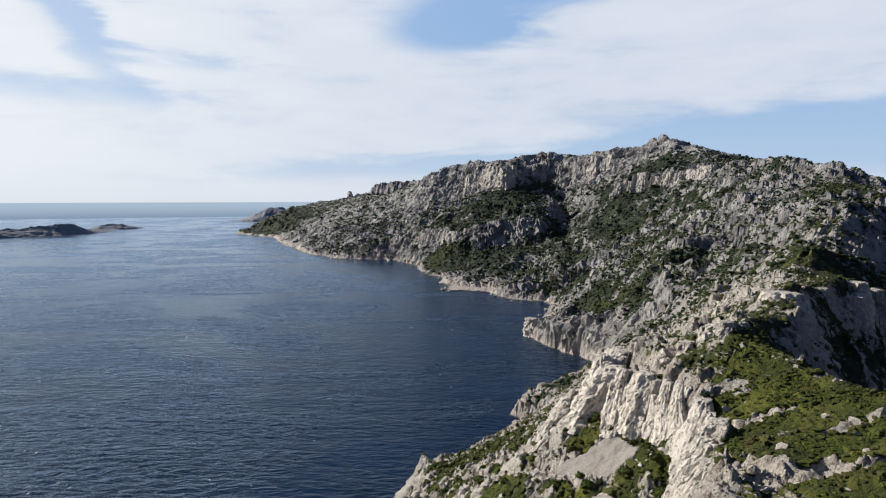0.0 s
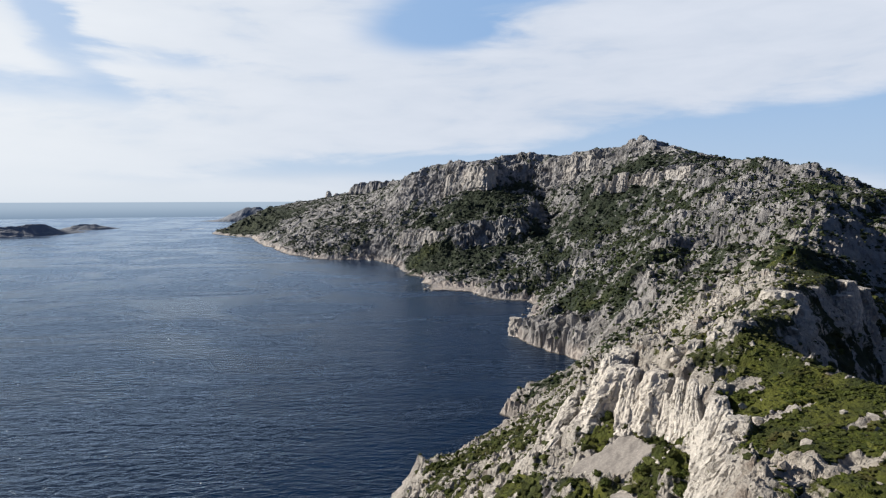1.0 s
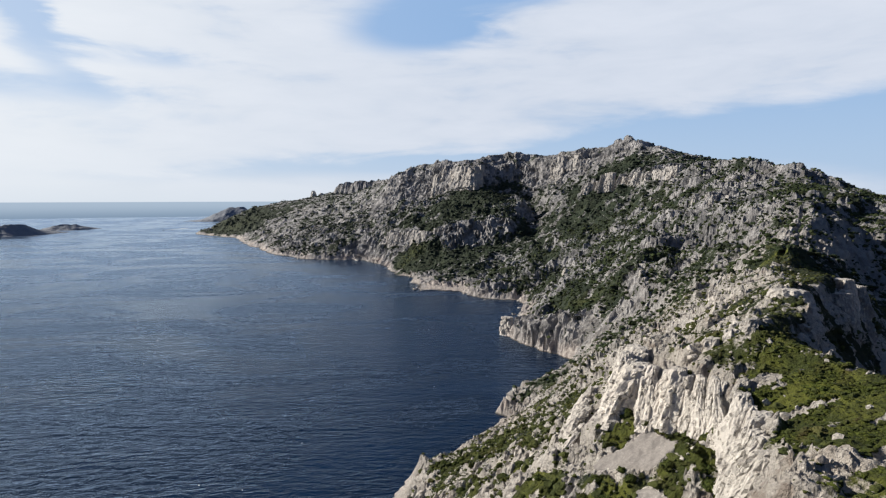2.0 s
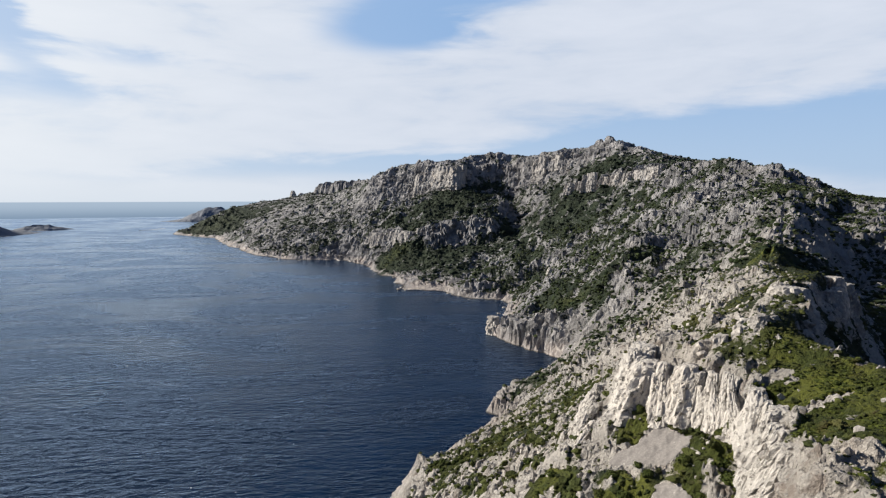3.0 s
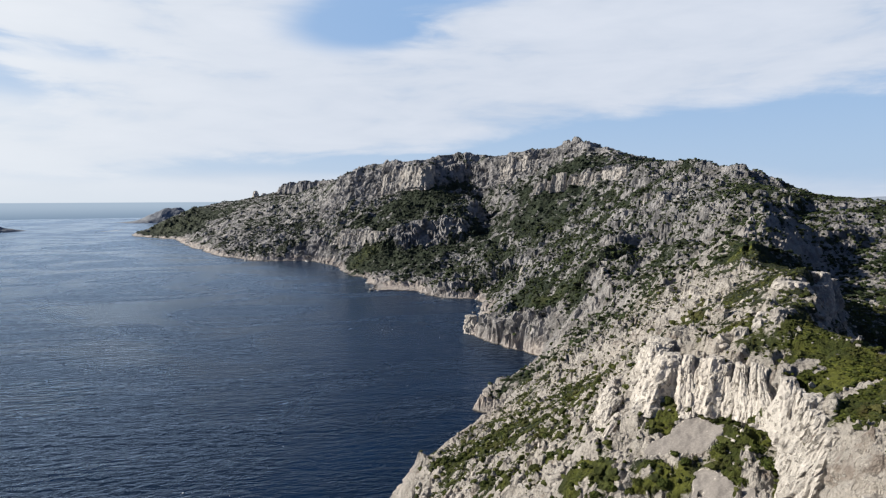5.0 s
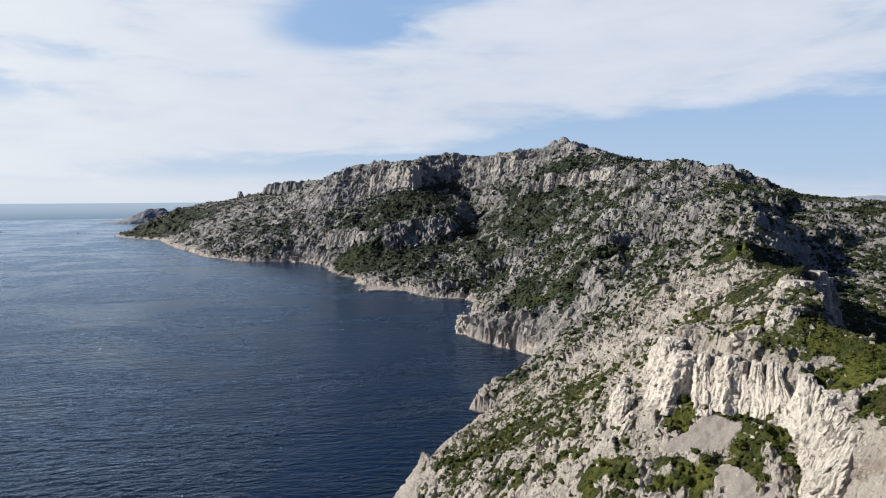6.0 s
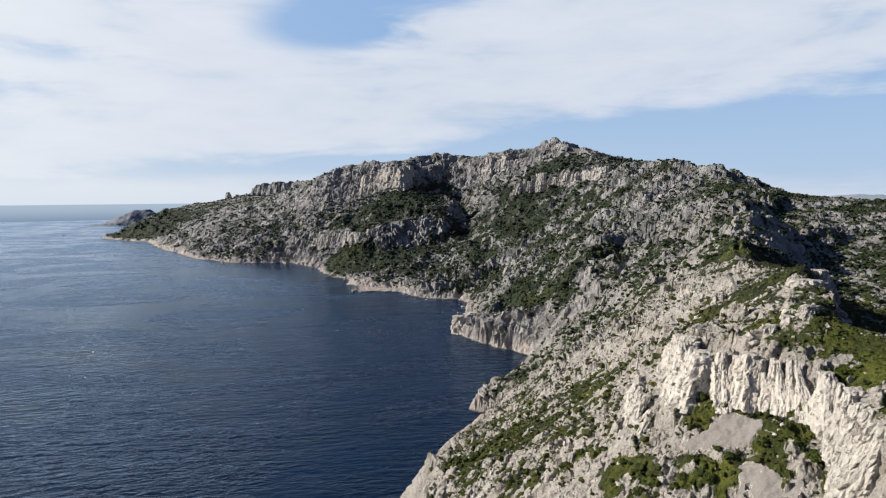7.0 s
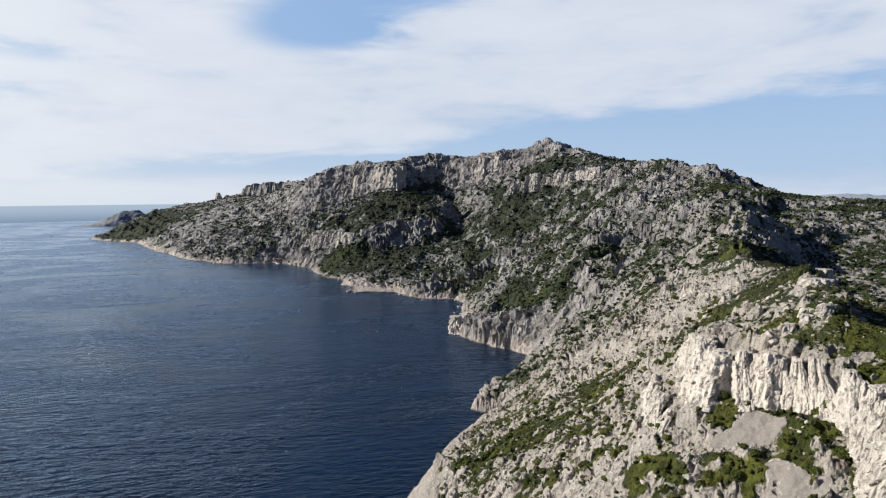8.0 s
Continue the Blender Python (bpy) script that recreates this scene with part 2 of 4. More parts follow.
def make_sea():
    mat, tree, m, bsdf = material("sea_water")
    p = world_place(tree)
    wind = m.noise(m.stretch(p, 0.0042, 0.0062, 1, 12), 1.0, 5, 0.6, 1.5)
    streaks = m.noise(m.stretch(p, 0.004, 0.03, 1, 8), 1.0, 4, 0.6, 0.5)
    slick = m.ramp(m("ADD", wind, m("MULTIPLY", m("SUBTRACT", streaks, 0.5), 0.08)), 0.43, 0.60)
    # calm lanes lighter: their brighter sky reflection is partly put into body colour
    colour = m.mix(slick, (0.0003, 0.006, 0.022), (0.0008, 0.012, 0.040))
    body, gloss = tree.nodes.new("ShaderNodeBsdfDiffuse"), tree.nodes.new("ShaderNodeBsdfGlossy")
    fresnel, blend = tree.nodes.new("ShaderNodeFresnel"), tree.nodes.new("ShaderNodeMixShader")
    fresnel.inputs["IOR"].default_value = 1.195
    tree.links.new(m.mix(slick, (0.60, 0.75, 0.93), (0.78, 0.89, 1.0)), gloss.inputs["Color"])   # dimmer sky reflection of wind-ruffled lanes, put into the blue-tinted gloss colour
    tree.links.new(colour, body.inputs["Color"])
    split = tree.nodes.new("ShaderNodeSeparateXYZ")
    tree.links.new(p, split.inputs[0])
    offing = m.ramp(split.outputs[1], 500.0, 2600.0)      # a longer, smoother swell in the offing
    rough = m("SUBTRACT", m("ADD", 0.29, m("MULTIPLY", slick, -0.13)), m("MULTIPLY", offing, 0.02))
    tree.links.new(rough, gloss.inputs["Roughness"])
    chop = m.noise(m.stretch(p, 0.12, 0.28, 1, 10), 1.0, 4, 0.6, 0.6)
    swell = m.noise(m.stretch(p, 0.016, 0.05, 1, 20), 1.0, 3, 0.5)
    height = m("ADD", m("MULTIPLY", m("SUBTRACT", chop, 0.5), 0.75), m("MULTIPLY", m("SUBTRACT", swell, 0.5), 0.8))
    calm = m("MULTIPLY", m("SUBTRACT", 1.0, m("MULTIPLY", slick, 0.5)), m("SUBTRACT", 1.0, m("MULTIPLY", m.ramp(split.outputs[1], 200.0, 1100.0), 0.55)))
    waves = bump(tree, m("MULTIPLY", height, calm), 1.0, 2.5, gloss)
    tree.links.new(waves.outputs[0], fresnel.inputs["Normal"])
    tree.links.new(fresnel.outputs[0], blend.inputs[0])
    tree.links.new(body.outputs[0], blend.inputs[1])
    tree.links.new(gloss.outputs[0], blend.inputs[2])
    tree.links.new(blend.outputs[0], tree.nodes["Material Output"].inputs["Surface"])
    tree.nodes.remove(bsdf)
    return mat


def make_plain(name, colour, rough=0.8):
    mat, tree, m, bsdf = material(name)
    p = world_place(tree)
    a = tuple(c * 0.8 for c in colour)
    tree.links.new(m.mix(m.noise(p, 0.35, 5, 0.65), a, colour), bsdf.inputs["Base Color"])
    bsdf.inputs["Roughness"].default_value = rough
    return mat


GROUND, SEA = make_ground(), make_sea()
ROCK, WHITE_ROCK = make_rock("limestone", 0.1, (0.66, 0.625, 0.565)), make_rock("bleached_limestone", 0.5, (0.80, 0.755, 0.69), 0.75)
OLD_ROCK = make_rock("lichened_limestone", 0.6, (0.33, 0.32, 0.315))
# distance haze put into the colour: blue hills, blue-grey islands and headland
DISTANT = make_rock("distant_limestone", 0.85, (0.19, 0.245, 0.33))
HAZY_ROCK = make_rock("haze_blue_limestone", 0.85, (0.165, 0.195, 0.245))
# leaf greens go darker and bluer from near to far
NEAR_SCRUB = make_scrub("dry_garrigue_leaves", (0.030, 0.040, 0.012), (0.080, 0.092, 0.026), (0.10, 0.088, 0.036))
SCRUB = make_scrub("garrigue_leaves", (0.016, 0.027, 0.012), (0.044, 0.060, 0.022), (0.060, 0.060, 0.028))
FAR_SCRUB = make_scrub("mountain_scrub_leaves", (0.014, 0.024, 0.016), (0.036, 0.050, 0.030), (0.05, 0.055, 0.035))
BUSH = make_scrub("bush_leaves", (0.032, 0.048, 0.012), (0.092, 0.115, 0.026), (0.11, 0.10, 0.034))
HEATH = make_scrub("heath_leaves", (0.028, 0.038, 0.010), (0.085, 0.104, 0.018), (0.105, 0.078, 0.030))
STEM = make_plain("bush_wood", (0.11, 0.085, 0.06))
FOAM = make_plain("foam", (0.75, 0.78, 0.80), 0.6)

# ---- noise on arrays ----


def hashed(ix, iy, seed):
    h = (ix.astype(np.int64) * 374761393 + iy.astype(np.int64) * 668265263 + seed * 2147483647) & 0xFFFFFFFF
    h = ((h ^ (h >> 13)) * 1274126177) & 0xFFFFFFFF
    h = ((h ^ (h >> 15)) * 2246822519) & 0xFFFFFFFF
    return ((h ^ (h >> 16)) & 0xFFFFFF) / float(0x1000000)


def perlin(x, y, seed=0):
    ix, iy = np.floor(x), np.floor(y)
    fx, fy = x - ix, y - iy
    u, v = fx * fx * fx * (fx * (fx * 6 - 15) + 10), fy * fy * fy * (fy * (fy * 6 - 15) + 10)

    def corner(a, b):
        g = hashed(ix + a, iy + b, seed) * 2 * np.pi
        return np.cos(g) * (fx - a) + np.sin(g) * (fy - b)

    low = corner(0, 0) * (1 - u) + corner(1, 0) * u
    high = corner(0, 1) * (1 - u) + corner(1, 1) * u
    return (low * (1 - v) + high * v) * 1.45


def fbm(x, y, size, octaves=4, seed=0, gain=0.5):
    total, amp = 0.0, 1.0
    for k in range(octaves):
        total = total + amp * perlin(x / size, y / size, seed + k)
        size, amp = size * 0.48, amp * gain
    return total


def crests(x, y, size, octaves=4, seed=0, gain=0.5):
    """Sharp crests, about 0 to 1."""
    total, amp = 0.0, 0.55
    for k in range(octaves):
        total = total + amp * (1 - np.abs(perlin(x / size, y / size, seed + k)) * 1.6)
        size, amp = size * 0.46, amp * gain
    return total


def blocks(x, y, size, seed=0):
    """Weathered blocks with clefts between: the height of each block, and the distance to its cleft (0 in the cleft)."""
    x, y = x / size, y / size
    ix, iy = np.floor(x), np.floor(y)
    first, second, height = np.full(x.shape, 9.0), np.full(x.shape, 9.0), np.zeros(x.shape)
    for a in (-1, 0, 1):
        for b in (-1, 0, 1):
            cx, cy = ix + a, iy + b
            d = np.hypot(cx + hashed(cx, cy, seed) - x, cy + hashed(cx, cy, seed + 1) - y)
            nearer = d < first
            second = np.where(nearer, first, np.minimum(second, d))
            height = np.where(nearer, hashed(cx, cy, seed + 2), height)
            first = np.where(nearer, d, first)
    return height, second - first


def smooth(x, a, b):
    t = np.clip((x - a) / (b - a), 0, 1)
    return t * t * (3 - 2 * t)


# ---- the lie of the land: feature lines (x, y, height), filled in between ----
SHORE = [(-95, -160), (-85, 0), (-72, 80), (-50, 150), (-30, 200), (-20, 226), (-9, 247), (5, 272), (20, 296), (33, 308), (46, 316),
         (38, 319), (31, 326), (36, 337), (50, 350), (62, 370), (85, 400), (101, 428), (93, 450), (83, 471), (72, 498), (65, 519), (76, 535),
         (86, 565), (94, 610), (108, 655), (112, 693), (75, 708), (60, 735), (55, 762), (22, 780), (5, 782), (3, 805),
         (-4, 850), (-6, 912), (-30, 960), (-42, 1043), (-62, 1120), (-80, 1162), (-97, 1188), (-122, 1197), (-176, 1200), (-220, 1237),
         (-300, 1360), (-352, 1495), (-420, 1650)]
SHORE_FAR = [(-527, 1955), (-640, 2085), (-709, 2182), (-752, 2285), (-730, 2420), (-600, 2800), (-500, 3250)]
LINES = [
    # crest of the coastal ridge, from the near brow to the mountain
    [(-40, -150, 70), (-15, -40, 78), (5, 30, 81), (16, 50, 81.5), (24, 63, 82.5), (31, 76, 81.5), (37, 88, 82)],
    [(60, -80, 84), (60, 20, 88), (58, 50, 87), (55, 72, 86), (52, 87, 86), (50, 96, 86.3), (46, 107, 87.5)],
    [(40, 82, 83.4), (43, 96, 84.2), (38, 108, 84.4), (37, 120, 82), (37, 134, 80), (37.5, 138, 79.5)],
    [(44, 108, 88.6), (46, 109.5, 90), (64, 124, 88), (68, 136, 91.5), (88, 170, 87), (108, 208, 84), (126, 239, 83.5),
     (156, 283, 85), (188, 325, 91.5), (222, 365, 96), (254, 412, 106), (289, 485, 114.5), (330, 545, 123), (366, 605, 142),
     (366, 640, 145), (350, 664, 152.5), (331, 713, 154.5), (345, 800, 158), (352, 900, 178), (337, 993, 205)],
    [(337, 993, 205), (320, 1060, 198), (293, 1120, 198.5), (269, 1259, 195), (192, 1261, 204), (115, 1275, 187), (56, 1322, 187),
     (0, 1480, 184), (-6, 1660, 181), (-60, 1900, 165), (-60, 2290, 186), (-117, 2485, 189), (-238, 2535, 188), (-276, 2555, 178), (-300, 2580, 145), (-331, 2685, 131),
     (-397, 2706, 125), (-437, 2500, 113), (-478, 2500, 111), (-556, 2300, 86), (-651, 2232, 36), (-717, 2185, 6)],
    [(-60, 2240, 140), (-116, 2440, 139), (-237, 2508, 136), (-293, 2540, 134)],
    [(337, 993, 205), (400, 1040, 192), (465, 1084, 189), (600, 1150, 150), (760, 1200, 105)],
    [(366, 605, 142), (391, 602, 121), (427, 604, 103), (471, 628, 94), (560, 700, 86)],
    # hollow east of the ridge and the open land beyond it
    [(78, -60, 52), (76, 50, 48), (82, 95, 44), (94, 122, 40), (112, 150, 38), (135, 180, 38), (157, 212, 57), (180, 252, 64),
     (216, 300, 66), (256, 340, 69), (290, 372, 76)],
    [(275, 389, 89), (297, 434, 97), (330, 470, 97)],
    [(300, 368, 75), (325, 402, 89), (352, 427, 98), (378, 447, 104), (430, 480, 104)],
    [(378, 447, 104), (440, 430, 105), (520, 420, 105)],
    [(250, 100, 48), (300, 250, 60), (400, 350, 88), (540, 480, 96), (700, 700, 84), (900, 950, 80)],
    [(1025, 1150, 77), (1060, 1240, 96), (1101, 1200, 100), (1164, 1150, 98), (1350, 1000, 100), (1500, 900, 100)],
    [(500, -100, 40), (900, 200, 50), (1500, 400, 70)],
    # spur with a cliff on its south side, east of the crest
    [(80, 156, 90.5), (95, 172, 86.5), (112, 187, 87.5), (128, 203, 81), (146, 228, 76), (175, 260, 70)],
    [(92, 157, 73), (104, 167, 71), (119, 180, 70), (134, 197, 66)],
    # the seaward slope under the near brow
    [(-7, 217, 23), (-2, 176, 31), (4, 140, 49), (8, 117, 60.9), (9, 107, 62.9), (12, 90, 62), (-5, 60, 58), (-25, 0, 50)],
    [(11, 173, 41.4), (24, 214, 35.5), (26, 235, 27), (30, 262, 17), (37, 304, 6)],
    [(32, 152, 62.6), (32, 185, 47), (40, 196, 49.4), (55, 235, 44), (67, 270, 34.3), (62, 325, 17), (57, 352, 8.6)],
    [(34, 139, 73.5), (24, 128, 70), (17, 114, 68), (15, 100, 67.7), (20, 91, 68.6), (25.5, 88, 70.7)],
    [(70, 173, 78.3), (85, 215, 73), (102, 253, 64.7), (90, 271, 59.5), (77, 273, 48.2)],
    [(108, 244, 74), (118, 238, 81)],
    [(35.5, 325.5, 5), (44, 334, 8), (57, 352, 8.6)],
    # amphitheatre wall: foot, then brow
    [(24, 119, 73.7), (23.4, 110, 75), (25, 105.5, 73.8), (29.3, 103, 74.8), (30.4, 97, 75.4), (31.3, 92, 75.6), (29.5, 87, 73.5),
     (26, 81.5, 70), (22, 76, 66), (17, 69, 63), (11.5, 60, 60), (4, 48, 57), (-8, 30, 52)],
    [(29, 116, 79.5), (30.9, 112, 81.2), (33.2, 107, 82), (34.6, 102.8, 82.5), (35.6, 98, 82.3), (35.4, 95.5, 82), (34.8, 90, 80.8), (34.3, 85.2, 80.6),
     (31.6, 80, 80.3), (28.4, 75, 80), (25.2, 70.2, 79.7), (19, 62, 79.6), (13, 57, 80)],
    [(26.5, 100, 72.8), (22, 97, 70.5), (18, 96, 68.5)],
    # middle slopes
    [(188, 496, 80), (166, 471, 74), (154, 454, 67), (146, 426, 58), (142, 406, 52)],
    [(196, 478, 72), (178, 446, 63), (166, 416, 54)],
    [(184, 425, 71), (159, 443, 61.7), (139, 434, 43), (114, 452, 35.3), (92, 478, 20), (72, 508, 13)],
    [(105, 436, 14), (92, 462, 14), (74, 500, 13)],
    [(264, 561, 110), (211, 622, 80.4), (186, 636, 65), (152, 653, 36.5), (128, 660, 12)],
    [(261, 542, 113.5), (240, 500, 96), (210, 470, 78)],
    [(265, 644, 105), (222, 684, 72), (178, 702, 38), (148, 710, 22), (120, 698, 5)],
    [(78, 720, 14), (94, 755, 25.6), (137, 765, 46.7), (174, 777, 69.9), (230, 772, 87.7), (280, 760, 122)],
    [(228, 880, 118), (262, 845, 123), (297, 786, 131.8), (306, 740, 137)],
    [(242, 892, 139), (275, 853, 146), (308, 790, 149), (316, 745, 150)],
    # bench above the bay and the hollow under it
    [(0, 1020, 54), (25, 1002, 66), (50, 974, 75), (98, 969, 80), (142, 962, 85)],
    [(5, 988, 34), (30, 962, 38), (50, 946, 38), (98, 943, 40), (144, 938, 46)],
    [(240, 1185, 146), (210, 1150, 114), (204, 1080, 92), (194, 1000, 70), (182, 940, 56), (166, 890, 44), (138, 850, 32), (100, 812, 16), (72, 792, 4)],
    [(70, 1165, 126), (112, 1095, 118), (132, 1030, 103), (140, 985, 92)],
    [(262, 1010, 135), (235, 949, 114.7), (215, 900, 92), (200, 850, 80), (185, 800, 70)],
    [(38, 930, 28), (0, 975, 24), (-39, 1148, 25.3), (-91, 1212, 47), (-92, 1475, 91), (-206, 1720, 74)],
    [(40, 820, 12), (70, 862, 28), (100, 885, 40)],
    [(70, 1008, 83), (154, 998, 87), (178, 1028, 112.7)],
    # upper cliff of the mountain: foot, then brow
    [(-30, 1330, 118), (39, 1280, 114.5), (106, 1160, 131), (150, 1180, 134), (190, 1210, 140), (215, 1190, 140), (240, 1132, 131.6), (292, 1045, 150)],
    [(-40, 1400, 165), (56, 1316, 181), (114, 1190, 166), (120, 1215, 178), (150, 1240, 182), (190, 1252, 190), (238, 1235, 188), (250, 1170, 184), (300, 1085, 196)],
    [(-42, 1170, 56), (-12, 1102, 62), (8, 1046, 63)],
    [(-54, 1148, 28), (-28, 1080, 32), (-4, 1026, 34)],
    [(-130, 1230, 30), (-211, 1320, 25.6), (-300, 1600, 45), (-396, 2045, 69.5)],
    [(-480, 1980, 18), (-620, 2150, 12), (-700, 2250, 8)],
]


def sea_side(x, y, shore):
    """Whether points lie on the sea's side of the shore line."""
    ring = [(-9000, -160)] + shore + [(-300, 9000), (-9000, 9000)]
    inside = np.zeros(x.shape, bool)
    for (ax, ay), (bx, by) in zip(ring, ring[1:] + ring[:1]):
        if ay != by:
            crosses = ((ay > y) != (by > y)) & (x < (bx - ax) * (y - ay) / (by - ay) + ax)
            inside ^= crosses
    return inside


def stamp(lines, x0, y0, step, nx, ny):
    """The feature lines on a grid: the mean height in each cell they pass, and which cells those are."""
    total, count = np.zeros((ny, nx)), np.zeros((ny, nx))
    for line in lines:
        for a, b in zip(line, line[1:]):
            n = max(2, int(math.dist(a[:2], b[:2]) / (0.5 * step)) + 1)
            pts = np.linspace(a, b, n)
            ix, iy = ((pts[:, 0] - x0) / step).round().astype(int), ((pts[:, 1] - y0) / step).round().astype(int)
            ok = (ix >= 0) & (ix < nx) & (iy >= 0) & (iy < ny)
            np.add.at(total, (iy[ok], ix[ok]), pts[ok, 2])
            np.add.at(count, (iy[ok], ix[ok]), 1)
    return total / np.maximum(count, 1), count > 0


def relax(h, fixed, told, rounds):
    for _ in range(rounds):
        p = np.pad(h, 1, mode="edge")
        h = np.where(fixed, told, (p[:-2, 1:-1] + p[2:, 1:-1] + p[1:-1, :-2] + p[1:-1, 2:]) / 4)
    return h


def grow(h, ny, nx):
    yy, xx = np.linspace(0, h.shape[0] - 1, ny), np.linspace(0, h.shape[1] - 1, nx)
    iy, ix = np.minimum(yy.astype(int), h.shape[0] - 2), np.minimum(xx.astype(int), h.shape[1] - 2)
    fy, fx = (yy - iy)[:, None], (xx - ix)[None]
    return ((h[iy][:, ix] * (1 - fx) + h[iy][:, ix + 1] * fx) * (1 - fy) + (h[iy + 1][:, ix] * (1 - fx) + h[iy + 1][:, ix + 1] * fx) * fy)


shore = SHORE + SHORE_FAR
shore_line = [[(x, y, 0.0) for x, y in shore]]
X0, Y0, X1, Y1 = -1000.0, -160.0, 1560.0, 3360.0
wide = None
for step, rounds in ((80, 200), (40, 150), (20, 120), (10, 100), (5, 90)):
    nx, ny = int((X1 - X0) / step) + 1, int((Y1 - Y0) / step) + 1
    gx, gy = np.meshgrid(X0 + step * np.arange(nx), Y0 + step * np.arange(ny))
    told, fixed = stamp(LINES + shore_line, X0, Y0, step, nx, ny)
    sea = sea_side(gx, gy, shore) & ~fixed
    told, fixed = np.where(sea, -9.0, told), fixed | sea
    wide = np.full((ny, nx), 40.0) if wide is None else grow(wide, ny, nx)
    wide = relax(wide, fixed, told, rounds)
WIDE_STEP = 5.0

NX0, NY0, NX1, NY1, NEAR_STEP = -100.0, -20.0, 180.0, 340.0, 1.0
nx, ny = int((NX1 - NX0) / NEAR_STEP) + 1, int((NY1 - NY0) / NEAR_STEP) + 1
gx, gy = np.meshgrid(NX0 + NEAR_STEP * np.arange(nx), NY0 + NEAR_STEP * np.arange(ny))


def sample(grid, x0, y0, step, x, y):
    u, v = np.clip((x - x0) / step, 0, grid.shape[1] - 1.001), np.clip((y - y0) / step, 0, grid.shape[0] - 1.001)
    ix, iy = u.astype(int), v.astype(int)
    fx, fy = u - ix, v - iy
    return ((grid[iy, ix] * (1 - fx) + grid[iy, ix + 1] * fx) * (1 - fy) + (grid[iy + 1, ix] * (1 - fx) + grid[iy + 1, ix + 1] * fx) * fy)


near = sample(wide, X0, Y0, WIDE_STEP, gx, gy)
told, fixed = stamp(LINES + shore_line, NX0, NY0, NEAR_STEP, nx, ny)
sea = sea_side(gx, gy, shore) & ~fixed
told, fixed = np.where(sea, -9.0, told), fixed | sea
rim = np.zeros_like(fixed)
rim[[0, -1], :], rim[:, [0, -1]] = True, True
told, fixed = np.where(rim & ~fixed, near, told), fixed | rim
near = relax(near, fixed, told, 400)
# take the creases of single lines off a little
near = 0.5 * near + 0.5 * relax(near, np.zeros_like(fixed), told, 3)


def lie(x, y):
    """The smooth lie of the land."""
    h = sample(wide, X0, Y0, WIDE_STEP, x, y)
    inner = np.minimum.reduce([x - NX0, NX1 - x, y - NY0, NY1 - y])
    w = smooth(inner, 0, 15)
    return h * (1 - w) + sample(near, NX0, NY0, NEAR_STEP, x, y) * w


# green ground: x, y, reach, weight (below zero: bare rock)
GREEN = [(47, 92, 14, 0.34), (46, 76, 11, 0.28), (48, 55, 14, 0.25), (46, 116, 7, 0.35), 
         (152, 272, 16, 0.5), (120, 470, 30, 0.35), (0, 985, 45, 0.7), (60, 900, 40, 0.5),
         (250, 905, 70, 0.6), (90, 1090, 80, 0.45), (-560, 2150, 150, 0.6), (200, 800, 60, 0.3), (330, 420, 70, -0.12), (200, 230, 60, 0.3),
         # extra scrub east of the crest stands in for deeper shade on the cliff
         (33, 118, 8, -0.7), (26, 72, 7, -0.2), (31, 77, 5, 0.35), (36, 65, 10, 0.22), (34, 100, 2.5, -0.4), (268, 550, 40, -0.3), (1150, 1150, 320, -0.5), (76, 105, 20, 0.75), (98, 150, 26, 0.8), (70, 70, 20, 0.6), (132, 225, 22, 0.6), (112, 190, 14, 0.6), (160, 265, 18, 0.5), (366, 615, 50, -0.3), (-150, 1420, 200, -0.14), (-380, 1850, 220, -0.10)]
THICKETS = [(11.3, 187.6, 5.3), (61.1, 160.5, 5.2), (37.9, 190.3, 5.1), (66.1, 160.4, 4.6), (42.5, 157.2, 4.3), (7.3, 191.6, 4.1), (8.3, 107.8, 4), (0.7, 186.9, 4), (38.2, 119.3, 4),
            (-0.5, 143.6, 3.8), (-1.7, 198.2, 3.7), (29.2, 98.6, 3.5), (25.5, 182.9, 3.5), (37.8, 178.9, 3.5), (15.1, 178.6, 3.4), (25.4, 89.7, 3.3), (14.4, 98.2, 3.3), (1.4, 176.5, 3.3),
            (29.9, 94.7, 3.2), (34.2, 136.8, 3.1), (22.7, 106.8, 3), (8.9, 103.4, 2.9), (16.5, 154.6, 2.8), (22.2, 200.3, 2.8), (10.6, 106.2, 2.7), (17.1, 89.8, 2.7), (-4.4, 174.2, 2.7),
            (18.2, 94.4, 2.5), (9, 129.1, 2.5), (45.3, 117.9, 2.5), (30.6, 91.3, 2.3), (18.7, 97, 1.7), (15.5, 98, 1.7), (16.7, 90.6, 1.6), (24.4, 94.2, 1.3), (24, 89.1, 1.5), (22.3, 86.1, 1.2),
            (28.5, 86.6, 1.6), (25, 82, 1.6), (22.4, 78.8, 1.6), (29.6, 101.4, 1.8), (30, 98, 1.8), (22.4, 105.6, 1.8), (20.6, 106, 1.5), (10.1, 111, 2.2), (12.4, 123.2, 2.2), (15.5, 129.5, 2), (7.4, 128.4, 2), (16.9, 198, 4), (-1.6, 137, 2.4), (3, 135.6, 2)]    # patches of bushes under the wall and down the seaward slope: x, y, reach
GRASS = [(48, 90, 16, 1.0), (46, 72, 18, 1.0), (36, 64, 9, 0.6), (40, 118, 10, 0.5), (152, 272, 16, 0.9), (-560, 2150, 150, 0.3), (0, 985, 45, 0.4), (120, 470, 26, 0.4), (29, 96, 5, 0.4), (330, 420, 60, 0.4)]
